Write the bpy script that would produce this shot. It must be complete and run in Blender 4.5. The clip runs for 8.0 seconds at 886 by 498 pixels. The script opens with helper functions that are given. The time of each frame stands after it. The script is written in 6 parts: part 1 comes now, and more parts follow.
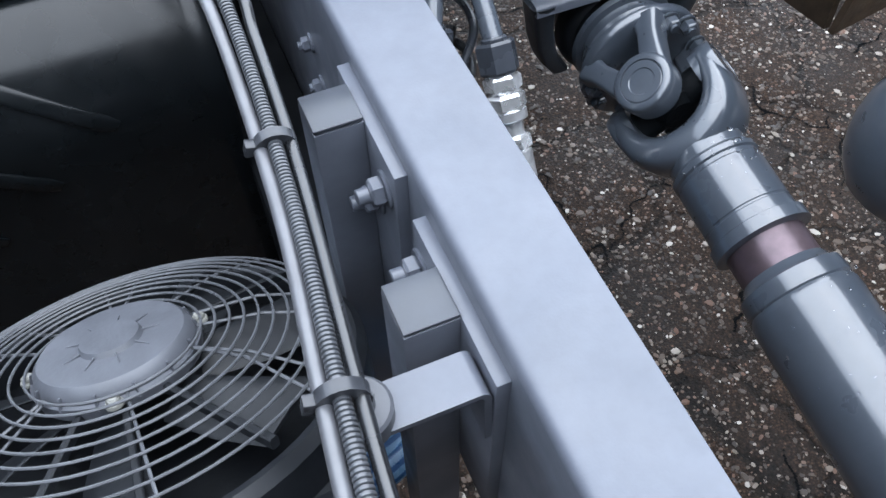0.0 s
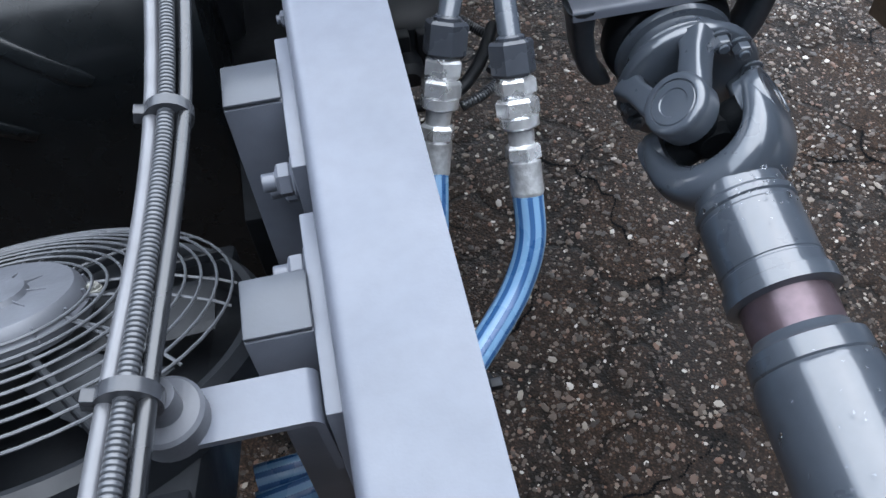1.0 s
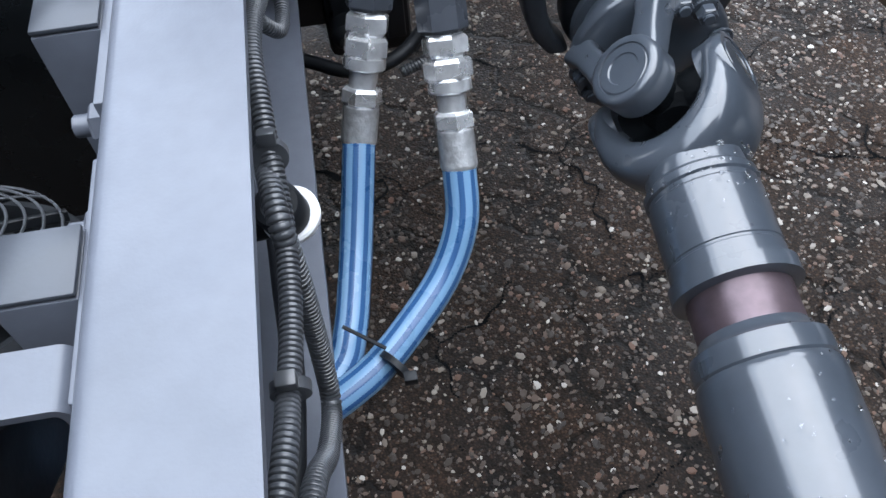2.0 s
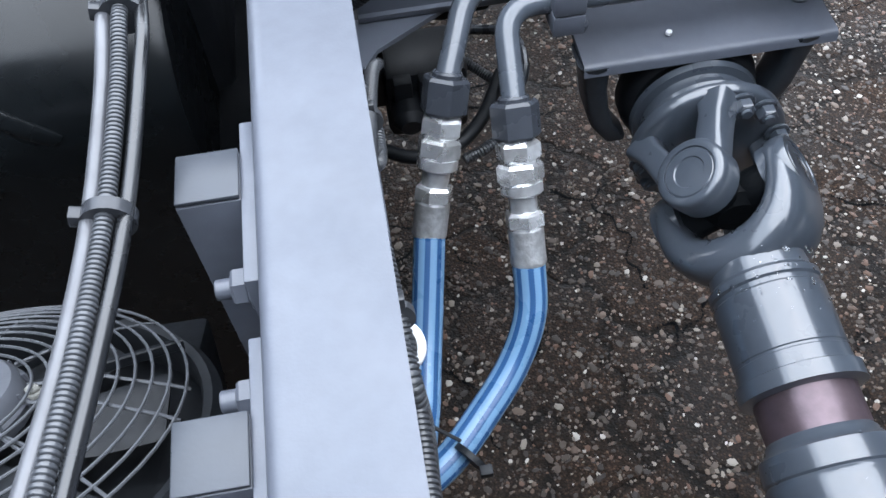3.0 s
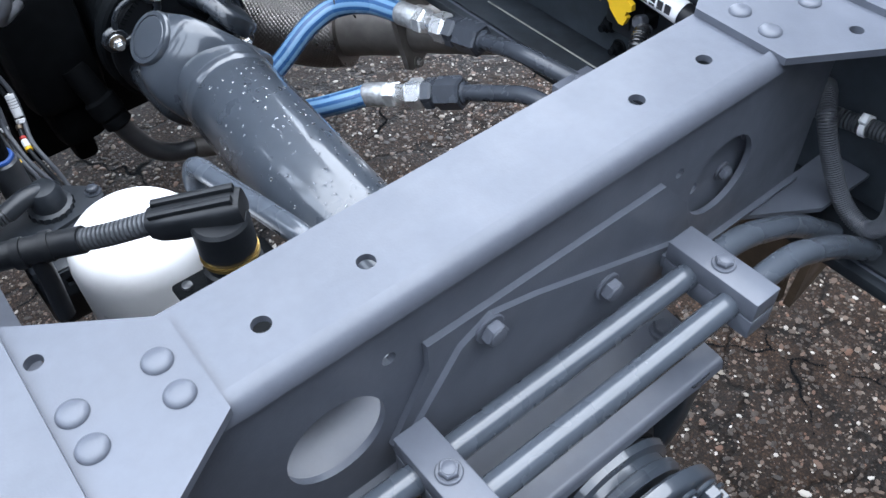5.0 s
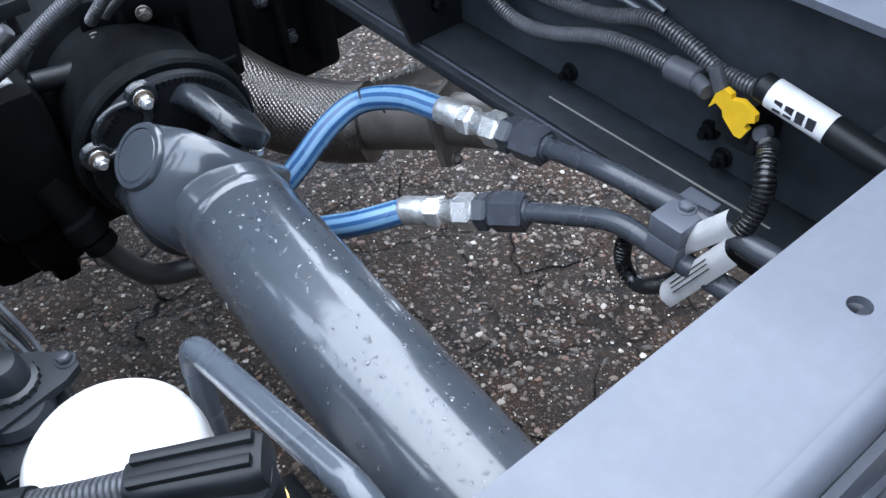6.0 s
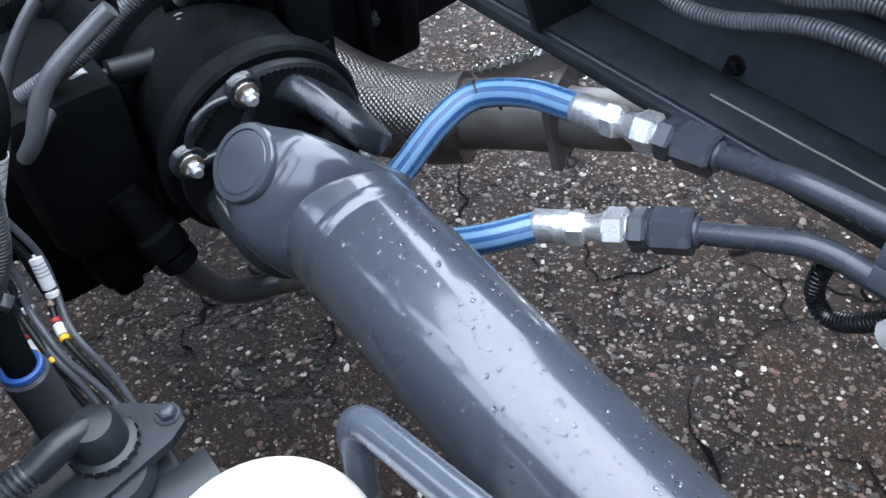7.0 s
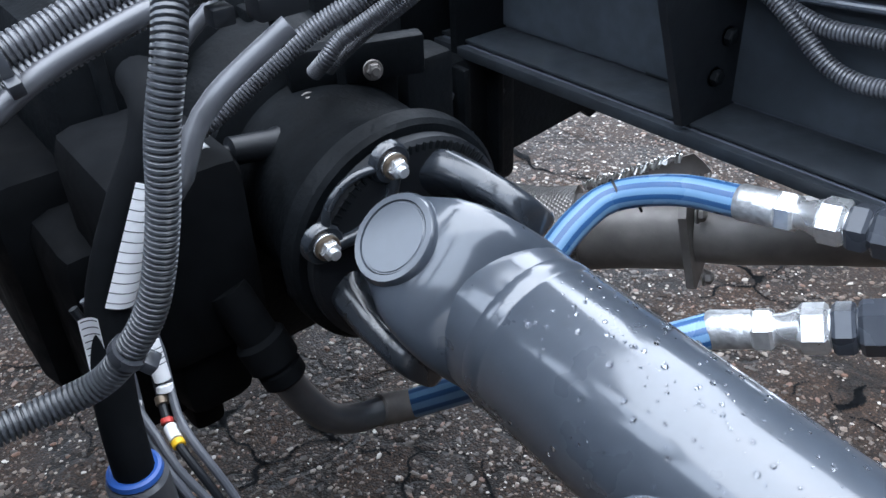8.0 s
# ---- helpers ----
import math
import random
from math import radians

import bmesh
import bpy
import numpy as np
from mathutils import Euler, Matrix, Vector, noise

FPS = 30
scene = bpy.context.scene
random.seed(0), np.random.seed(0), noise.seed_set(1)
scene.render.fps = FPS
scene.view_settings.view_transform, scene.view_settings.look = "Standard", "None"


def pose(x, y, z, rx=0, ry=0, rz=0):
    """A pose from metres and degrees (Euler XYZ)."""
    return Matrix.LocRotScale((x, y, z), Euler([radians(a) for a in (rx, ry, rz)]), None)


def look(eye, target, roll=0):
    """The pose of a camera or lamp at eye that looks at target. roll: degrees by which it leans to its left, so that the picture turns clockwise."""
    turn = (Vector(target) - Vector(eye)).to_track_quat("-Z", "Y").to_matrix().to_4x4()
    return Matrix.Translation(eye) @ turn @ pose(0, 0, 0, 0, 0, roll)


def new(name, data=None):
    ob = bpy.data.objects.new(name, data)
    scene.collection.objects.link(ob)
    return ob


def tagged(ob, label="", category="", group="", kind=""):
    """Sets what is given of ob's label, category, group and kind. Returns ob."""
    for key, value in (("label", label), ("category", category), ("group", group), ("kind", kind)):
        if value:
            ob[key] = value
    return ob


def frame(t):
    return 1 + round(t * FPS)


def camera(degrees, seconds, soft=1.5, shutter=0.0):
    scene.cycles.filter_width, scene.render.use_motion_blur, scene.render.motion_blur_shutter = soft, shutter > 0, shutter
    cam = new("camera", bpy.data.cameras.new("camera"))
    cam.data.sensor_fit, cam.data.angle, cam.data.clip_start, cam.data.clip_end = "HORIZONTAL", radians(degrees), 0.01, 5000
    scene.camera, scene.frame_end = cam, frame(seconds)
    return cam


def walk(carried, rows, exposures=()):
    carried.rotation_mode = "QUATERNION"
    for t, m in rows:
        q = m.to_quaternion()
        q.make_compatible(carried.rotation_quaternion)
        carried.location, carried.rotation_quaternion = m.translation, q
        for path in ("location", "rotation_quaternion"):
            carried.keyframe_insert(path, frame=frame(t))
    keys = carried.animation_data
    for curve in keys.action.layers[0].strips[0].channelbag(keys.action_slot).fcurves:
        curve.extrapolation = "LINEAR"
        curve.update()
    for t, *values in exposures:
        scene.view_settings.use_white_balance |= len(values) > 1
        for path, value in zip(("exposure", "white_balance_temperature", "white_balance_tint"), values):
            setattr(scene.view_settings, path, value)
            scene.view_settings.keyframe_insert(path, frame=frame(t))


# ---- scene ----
cam = camera(55.8, 8.0)
PATH = [
    (0, (-0.18, 0.078, 1.43), (0.247, 1.139, -0.211), -1.3),
    (0.5, (-0.104, 0.073, 1.396), (0.125, 1.207, -0.236), -3.8),
    (0.7, (-0.07, 0.069, 1.39), (0.118, 1.215, -0.239), -4.1),
    (1, (-0.037, 0.074, 1.377), (0.128, 1.224, -0.25), -4.4),
    (1.5, (0.041, 0.09, 1.317), (0.174, 1.24, -0.314), -4.3),
    (1.7, (0.061, 0.093, 1.287), (0.184, 1.243, -0.345), -4.4),
    (2.8, (0.047, 0.134, 1.339), (0.161, 1.291, -0.289), -4.5),
    (3, (0.007, 0.16, 1.368), (0.121, 1.317, -0.259), -4.6),
    (3.2, (-0.03, 0.184, 1.404), (0.092, 1.342, -0.222), -4.3),
    (3.5, (-0.073, 0.231, 1.439), (0.081, 1.376, -0.193), -4.1),
    (3.8, (-0.09, 0.275, 1.442), (0.204, 1.424, -0.168), -4.5),
    (4, (-0.08, 0.307, 1.448), (0.337, 1.433, -0.151), -4.3),
    (4.2, (-0.062, 0.363, 1.447), (0.476, 1.448, -0.145), -2.7),
    (4.5, (-0.035, 0.434, 1.446), (0.625, 1.515, -0.102), -2.4),
    (4.8, (0.004, 0.527, 1.437), (0.772, 1.602, -0.065), -2.6),
    (5, (0.04, 0.575, 1.421), (0.834, 1.655, -0.063), -3.1),
    (5.2, (0.069, 0.62, 1.403), (0.886, 1.711, -0.061), -3.6),
    (6.3, (0.146, 0.866, 1.341), (0.987, 2.003, -0.074), -4.0),
    (6.5, (0.128, 0.898, 1.349), (0.967, 2.036, -0.066), -4.0),
    (7, (0.104, 1.006, 1.278), (0.932, 2.115, -0.166), -3.3),
    (7.5, (0.08, 1.068, 1.183), (0.946, 2.211, -0.211), -3.0),
    (7.7, (0.045, 1.104, 1.143), (1.038, 2.351, -0.064), -2.5),
    (8, (0.016, 1.123, 1.141), (1.028, 2.454, 0.043), -2.9),
]
walk(cam, [(t, look(eye, target, roll)) for t, eye, target, roll in PATH], [(0.0, 2.42, 6150, 9), (1.7, 2.42, 6200, 9), (3.0, 2.52, 6200, 9), (4.5, 2.55, 6150, 9), (5.2, 2.42, 6100, 9), (6.5, 2.48, 5950, 9), (7.5, 2.45, 5950, 9), (8.0, 2.58, 6050, 9)])

# ---- light ----
world = bpy.data.worlds.new("overcast_sky")
scene.world = world
world.use_nodes = True
_n = world.node_tree.nodes
_sky = _n.new("ShaderNodeTexSky")
_sky.sky_type, _sky.sun_disc = "NISHITA", False
_sky.sun_elevation, _sky.sun_rotation = radians(74), radians(51)
_sky.air_density, _sky.dust_density, _sky.ozone_density = 1.0, 1.0, 1.0
_n["Background"].inputs["Strength"].default_value = 0.15
_veil = _n.new("ShaderNodeMix")
_veil.data_type = "RGBA"
_veil.inputs["Factor"].default_value = 0.85
_veil.inputs["B"].default_value = (4.9, 5.3, 5.9, 1)
world.node_tree.links.new(_sky.outputs["Color"], _veil.inputs["A"])
world.node_tree.links.new(_veil.outputs["Result"], _n["Background"].inputs["Color"])
sun = new("sun", bpy.data.lights.new("sun", "SUN"))
sun.data.energy, sun.data.angle, sun.data.color = 0.7, radians(95), (1.0, 0.98, 0.96)
sun.matrix_world = look((1.2, 1.5, 4.5), (0.2, 0.7, 0.0))

# ---- materials ----


def material(name, colour, rough=0.5, metal=0.0, grain=60.0, vary=0.15, bump=0.1, bump_scale=250.0, coat=0.0, stain=0.15, spec=0.5, coat_rough=0.12):
    """A procedural surface: two scales of colour variation, uneven gloss and fine relief."""
    m = bpy.data.materials.new(name)
    m.use_nodes = True
    t = m.node_tree
    b = t.nodes["Principled BSDF"]
    co = t.nodes.new("ShaderNodeTexCoord")

    def noise_at(scale, detail=4.0):
        n = t.nodes.new("ShaderNodeTexNoise")
        n.inputs["Scale"].default_value, n.inputs["Detail"].default_value = scale, detail
        t.links.new(co.outputs["Object"], n.inputs["Vector"])
        return n.outputs["Fac"]

    def span(src, lo, hi):
        r = t.nodes.new("ShaderNodeMapRange")
        r.inputs["From Min"].default_value, r.inputs["From Max"].default_value = 0.3, 0.7
        r.inputs["To Min"].default_value, r.inputs["To Max"].default_value = lo, hi
        t.links.new(src, r.inputs["Value"])
        return r.outputs["Result"]

    def times(a, c):
        n = t.nodes.new("ShaderNodeMath")
        n.operation = "MULTIPLY"
        t.links.new(a, n.inputs[0])
        t.links.new(c, n.inputs[1])
        return n.outputs[0]

    fine, broad = noise_at(grain, 5.0), noise_at(7.0, 3.0)
    shade = times(span(fine, 1 - vary, 1 + vary), span(broad, 1 - stain, 1 + stain))
    mix = t.nodes.new("ShaderNodeMix")
    mix.data_type, mix.blend_type = "RGBA", "MULTIPLY"
    mix.inputs["Factor"].default_value = 1.0
    mix.inputs["A"].default_value = (*colour, 1)
    t.links.new(shade, mix.inputs["B"])
    t.links.new(mix.outputs["Result"], b.inputs["Base Color"])
    t.links.new(span(noise_at(22.0), max(rough * 0.75, 0.03), min(rough * 1.3, 1.0)), b.inputs["Roughness"])
    b.inputs["Metallic"].default_value = metal
    b.inputs["Specular IOR Level"].default_value = spec
    b.inputs["Coat Weight"].default_value, b.inputs["Coat Roughness"].default_value = coat, coat_rough
    b.inputs["Coat IOR"].default_value = 1.62
    if bump:
        k = t.nodes.new("ShaderNodeBump")
        k.inputs["Strength"].default_value, k.inputs["Distance"].default_value = bump, 0.002
        t.links.new(noise_at(bump_scale, 3.0), k.inputs["Height"])
        t.links.new(k.outputs["Normal"], b.inputs["Normal"])
    return m


def wet_patches(m):
    """Blotches of rain water that darken the paint and make it glossier."""
    t = m.node_tree
    b = t.nodes["Principled BSDF"]
    co = t.nodes.new("ShaderNodeTexCoord")
    n = t.nodes.new("ShaderNodeTexNoise")
    n.inputs["Scale"].default_value, n.inputs["Detail"].default_value, n.inputs["Distortion"].default_value = 16.0, 3.0, 0.6
    t.links.new(co.outputs["Object"], n.inputs["Vector"])
    r = t.nodes.new("ShaderNodeMapRange")
    r.inputs["From Min"].default_value, r.inputs["From Max"].default_value = 0.625, 0.655
    t.links.new(n.outputs["Fac"], r.inputs["Value"])
    geo = t.nodes.new("ShaderNodeNewGeometry")
    sep = t.nodes.new("ShaderNodeSeparateXYZ")
    level = t.nodes.new("ShaderNodeMath")
    level.operation = "GREATER_THAN"
    level.inputs[1].default_value = 0.9
    wetness = t.nodes.new("ShaderNodeMath")
    wetness.operation = "MULTIPLY"
    t.links.new(geo.outputs["Normal"], sep.inputs[0])
    t.links.new(sep.outputs["Z"], level.inputs[0])
    t.links.new(level.outputs[0], wetness.inputs[0])
    t.links.new(r.outputs["Result"], wetness.inputs[1])
    for key, wet in (("Base Color", 0.86), ("Roughness", 0.6)):
        link = b.inputs[key].links[0]
        x = t.nodes.new("ShaderNodeMix")
        x.data_type, x.blend_type = "RGBA", "MULTIPLY"
        x.inputs["B"].default_value = (wet, wet, wet, 1)
        t.links.new(wetness.outputs[0], x.inputs["Factor"])
        t.links.new(link.from_socket, x.inputs["A"])
        t.links.new(x.outputs["Result"], b.inputs[key])


PAINT = material("chassis_grey_paint", (0.100, 0.110, 0.135), 0.42, 0.0, 90, 0.05, 0.06, 500, 0.12, 0.08)
SHAFT = material("shaft_grey_paint", (0.046, 0.055, 0.069), 0.32, 0.0, 90, 0.05, 0.02, 400, 1.0, 0.10, 0.35, 0.12)
PIPE = material("painted_pipe", (0.070, 0.082, 0.101), 0.26, 0.0, 80, 0.05, 0.05, 300, 0.6, 0.08, 0.4, 0.1)
ZINC = material("zinc_plate", (0.84, 0.85, 0.86), 0.27, 0.80, 120, 0.10, 0.0, 300, 0.0, 0.1)
DULLZINC = material("dull_zinc_plate", (0.55, 0.56, 0.57), 0.42, 0.75, 120, 0.25, 0.35, 260, 0.0, 0.35)
DARKNUT = material("grey_painted_nut", (0.046, 0.052, 0.064), 0.26, 0.0, 80, 0.08, 0.05, 300, 0.0, 0.1)
RUSTRING = material("bare_oiled_steel", (0.115, 0.085, 0.097), 0.35, 0.6, 60, 0.2, 0.1, 200, 0.0, 0.3)
BLACK = material("black_plastic", (0.009, 0.0105, 0.013), 0.45, 0.0, 60, 0.15, 0.08, 200, 0.0, 0.2, 0.35)
CONDUIT = material("black_conduit", (0.050, 0.054, 0.061), 0.36, 0.0, 60, 0.15, 0.0, 200, 0.3, 0.2, 0.6, 0.2)
TANK = material("moulded_black_plastic", (0.0045, 0.0058, 0.0068), 0.27, 0.0, 40, 0.15, 0.06, 60, 0.0, 0.25, 0.32)
COVER = material("dark_grey_plastic_cover", (0.026, 0.029, 0.034), 0.38, 0.0, 40, 0.15, 0.08, 60, 0.0, 0.3, 0.5)
CAST = material("black_cast_iron", (0.0045, 0.0056, 0.0068), 0.55, 0.0, 50, 0.2, 0.5, 160, 0.0, 0.25, 0.10)
# two dark tones that stand in for the shade inside the far rail
WEBSHADE = material("shaded_web_dark", (0.038, 0.046, 0.056), 0.5, 0.0, 50, 0.15, 0.15, 160, 0.0, 0.3, 0.35)
FLANGESHADE = material("shaded_flange_dark", (0.019, 0.023, 0.028), 0.5, 0.0, 50, 0.2, 0.15, 160, 0.0, 0.35, 0.3)
YOKE = material("black_glossy_paint", (0.020, 0.024, 0.030), 0.28, 0.0, 50, 0.15, 0.1, 160, 0.5, 0.2)
VALVE = material("plastic_and_shaded_leg", (0.022, 0.026, 0.032), 0.34, 0.0, 60, 0.15, 0.1, 200, 0.0, 0.2)
DEEP = material("matt_black", (0.0045, 0.0052, 0.0062), 0.75, 0.0, 50, 0.2, 0.1, 160, 0.0, 0.3, 0.08)
STRAP = material("dirty_grey_paint", (0.060, 0.067, 0.080), 0.36, 0.0, 60, 0.15, 0.1, 200, 0.0, 0.45)
wet_patches(STRAP)
PALE = material("pale_cast_metal", (0.22, 0.22, 0.20), 0.6)
CAPGREY = material("wet_grey_cap", (0.046, 0.052, 0.064), 0.36, 0.0, 60, 0.06, 0.05, 300, 0.0, 0.12)
wet_patches(CAPGREY)
DRYER = material("white_paint", (0.82, 0.82, 0.82), 0.35, 0.0, 60, 0.02, 0.03, 200, 0.0, 0.02)
LABEL = material("white_label", (0.82, 0.82, 0.83), 0.45, 0.0, 60, 0.04, 0.0, 200, 0.0, 0.05)
YELLOW = material("yellow_plastic", (0.85, 0.52, 0.02), 0.4, 0.0, 60, 0.05, 0.03, 200, 0.0, 0.05)
BLUE = material("blue_plastic", (0.025, 0.085, 0.32), 0.35, 0.0, 60, 0.05, 0.0, 200, 0.0, 0.05)
RUST = material("rusty_steel", (0.075, 0.052, 0.034), 0.5, 0.0, 40, 0.3, 0.4, 150, 0.0, 0.4)
STEEL = material("stainless_steel", (0.165, 0.153, 0.143), 0.46, 0.5, 50, 0.15, 0.1, 150, 0.0, 0.3)
FRAY = material("bright_steel_strand", (0.70, 0.68, 0.65), 0.28, 0.9, 60, 0.2, 0.0)
BARE = material("pale_heat_sheet", (0.30, 0.27, 0.25), 0.45, 0.6, 40, 0.2, 0.1)
INK = material("printing_ink", (0.03, 0.03, 0.035), 0.5, 0.0, 60, 0.05, 0.0)
BRASS = material("brass", (0.75, 0.5, 0.16), 0.3, 1.0, 60, 0.1, 0.0)
BRONZE = material("rusty_yellow_washer", (0.17, 0.135, 0.10), 0.42, 0.7, 60, 0.2, 0.1, 200, 0.0, 0.3)
BLUEBAR = material("pale_print", (0.5, 0.6, 0.75), 0.5, 0.0, 60, 0.05, 0.0)
WALL = material("dull_dark_panel", (0.03, 0.03, 0.031), 0.7, spec=0.2)
WHIP = material("glossy_black_conduit", (0.012, 0.013, 0.015), 0.26, 0.0, 60, 0.15, 0.0, 200, 0.3, 0.2, 0.6, 0.2)
# paler than CONDUIT: looms and rail conduits get their highlights in the colour
PALEGREY = material("pale_grey_conduit", (0.085, 0.088, 0.098), 0.38, 0.0, 60, 0.15, 0.0, 200, 0.3, 0.2, 0.6, 0.2)
CABLE = material("grey_black_cable", (0.040, 0.043, 0.050), 0.26, 0.0, 60, 0.25, 0.05, 120, 0.0, 0.3)
WIRE = material("grey_coated_wire", (0.075, 0.079, 0.087), 0.30, 0.0, 60, 0.1, 0.0)
MOTOR = material("grey_black_plastic", (0.078, 0.083, 0.096), 0.4, 0.0, 60, 0.1, 0.1, 250, 0.0, 0.12)
RED = material("red_sleeve", (0.5, 0.05, 0.04), 0.5, 0.0, 60, 0.05, 0.0)


def hose_material():
    """Blue rubber with pale lengthwise lay lines and a woven relief."""
    m = material("blue_hose", (0.03, 0.13, 0.42), 0.28, 0.0, 90, 0.08, 0.0)
    t = m.node_tree
    b = t.nodes["Principled BSDF"]
    uv = t.nodes.new("ShaderNodeUVMap")
    sep = t.nodes.new("ShaderNodeSeparateXYZ")
    t.links.new(uv.outputs["UV"], sep.inputs[0])

    def op(kind, a, c=0.0):
        n = t.nodes.new("ShaderNodeMath")
        n.operation = kind
        for i, v in enumerate((a, c)):
            if isinstance(v, float):
                n.inputs[i].default_value = v
            else:
                t.links.new(v, n.inputs[i])
        return n.outputs[0]

    around = op("FRACT", op("MULTIPLY", sep.outputs["X"], 8.0))
    along = op("FRACT", op("MULTIPLY", sep.outputs["Y"], 330.0))
    away = op("ABSOLUTE", op("SUBTRACT", around, 0.5))
    line = op("LESS_THAN", away, 0.30)
    seam = op("MULTIPLY", op("GREATER_THAN", away, 0.26), op("LESS_THAN", away, 0.36))
    dots = op("MULTIPLY", seam, op("GREATER_THAN", along, 0.45))
    pale = op("SUBTRACT", line, op("MULTIPLY", dots, line))
    mix = t.nodes.new("ShaderNodeMix")
    mix.data_type = "RGBA"
    mix.inputs["A"].default_value = (0.030, 0.092, 0.225, 1)
    mix.inputs["B"].default_value = (0.155, 0.285, 0.450, 1)
    t.links.new(pale, mix.inputs["Factor"])
    t.links.new(mix.outputs["Result"], b.inputs["Base Color"])
    k = t.nodes.new("ShaderNodeBump")
    k.inputs["Strength"].default_value, k.inputs["Distance"].default_value = 0.6, 0.0008
    t.links.new(dots, k.inputs["Height"])
    t.links.new(k.outputs["Normal"], b.inputs["Normal"])
    return m


HOSE = hose_material()


def water_material():
    m = bpy.data.materials.new("rain_water")
    m.use_nodes = True
    b = m.node_tree.nodes["Principled BSDF"]
    b.inputs["Base Color"].default_value = (0.95, 0.97, 1.0, 1)
    b.inputs["Transmission Weight"].default_value = 1.0
    b.inputs["IOR"].default_value, b.inputs["Roughness"].default_value = 1.33, 0.02
    return m


WATER = water_material()


def mesh_wrap_material():
    """Woven metal sleeve of the exhaust."""
    m = material("woven_metal_wrap", (0.23, 0.215, 0.205), 0.34, 0.9, 60, 0.1, 0.0)
    t = m.node_tree
    b = t.nodes["Principled BSDF"]
    uv = t.nodes.new("ShaderNodeUVMap")
    mp = t.nodes.new("ShaderNodeMapping")
    mp.inputs["Scale"].default_value = (64, 205, 1)
    mp.inputs["Rotation"].default_value = (0, 0, radians(30))
    ck = t.nodes.new("ShaderNodeTexVoronoi")
    ck.inputs["Randomness"].default_value = 0.12
    ck.inputs["Scale"].default_value = 1.0
    t.links.new(uv.outputs["UV"], mp.inputs["Vector"])
    t.links.new(mp.outputs["Vector"], ck.inputs["Vector"])
    k = t.nodes.new("ShaderNodeBump")
    k.inputs["Strength"].default_value, k.inputs["Distance"].default_value = 1.0, 0.002
    k.invert = True
    t.links.new(ck.outputs["Distance"], k.inputs["Height"])
    t.links.new(k.outputs["Normal"], b.inputs["Normal"])
    return m


WRAP = mesh_wrap_material()


def asphalt_material():
    """Dark worn asphalt with small exposed stones and hairline cracks."""
    m = bpy.data.materials.new("worn_asphalt")
    m.use_nodes = True
    t = m.node_tree
    b = t.nodes["Principled BSDF"]
    co = t.nodes.new("ShaderNodeTexCoord")

    def vor(scale, feature="F1"):
        v = t.nodes.new("ShaderNodeTexVoronoi")
        v.feature = feature
        v.inputs["Scale"].default_value = scale
        return v

    def ramp(src, *stops):
        r = t.nodes.new("ShaderNodeValToRGB")
        while len(r.color_ramp.elements) < len(stops):
            r.color_ramp.elements.new(0.5)
        for e, (p, c) in zip(r.color_ramp.elements, stops):
            e.position, e.color = p, (*c, 1)
        t.links.new(src, r.inputs["Fac"])
        return r.outputs["Color"]

    def mixed(kind, fac, a, c):
        n = t.nodes.new("ShaderNodeMix")
        n.data_type, n.blend_type = "RGBA", kind
        for key, v in (("Factor", fac), ("A", a), ("B", c)):
            if isinstance(v, (float, tuple)):
                n.inputs[key].default_value = v
            else:
                t.links.new(v, n.inputs[key])
        return n.outputs["Result"]

    small = vor(230.0)
    t.links.new(co.outputs["Object"], small.inputs["Vector"])
    tiny = vor(420.0)
    t.links.new(co.outputs["Object"], tiny.inputs["Vector"])
    patch = t.nodes.new("ShaderNodeTexNoise")
    patch.inputs["Scale"].default_value, patch.inputs["Detail"].default_value = 5.0, 5.0
    t.links.new(co.outputs["Object"], patch.inputs["Vector"])
    warp = t.nodes.new("ShaderNodeTexNoise")
    warp.inputs["Scale"].default_value, warp.inputs["Detail"].default_value = 9.0, 6.0
    t.links.new(co.outputs["Object"], warp.inputs["Vector"])
    bent = t.nodes.new("ShaderNodeVectorMath")
    bent.operation = "MULTIPLY_ADD"
    bent.inputs[1].default_value = (0.22, 0.22, 0.0)
    t.links.new(warp.outputs["Color"], bent.inputs[0])
    t.links.new(co.outputs["Object"], bent.inputs[2])
    crack = vor(4.2, "DISTANCE_TO_EDGE")
    t.links.new(bent.outputs[0], crack.inputs["Vector"])
    base = ramp(patch.outputs["Fac"], (0.25, (0.0172, 0.0115, 0.0084)), (0.5, (0.036, 0.0245, 0.0177)), (0.8, (0.067, 0.046, 0.034)))
    grit = ramp(small.outputs["Color"], (0.0, (0.35, 0.3, 0.28)), (0.55, (0.9, 0.82, 0.75)), (0.9, (1.8, 1.55, 1.35)), (0.97, (3.2, 2.9, 2.6)))
    col = mixed("MULTIPLY", 1.0, base, grit)
    edge = ramp(small.outputs["Distance"], (0.25, (1, 1, 1)), (0.6, (0.45, 0.45, 0.45)))
    col = mixed("MULTIPLY", 0.8, col, edge)
    fine = ramp(tiny.outputs["Color"], (0.0, (0.6, 0.6, 0.6)), (0.9, (1.3, 1.3, 1.3)), (1.0, (2.6, 2.6, 2.6)))
    col = mixed("MULTIPLY", 0.8, col, fine)
    gap = ramp(crack.outputs["Distance"], (0.0, (0.12, 0.12, 0.12)), (0.03, (0.5, 0.5, 0.5)), (0.06, (1, 1, 1)))
    col = mixed("MULTIPLY", 0.85, col, gap)
    t.links.new(col, b.inputs["Base Color"])
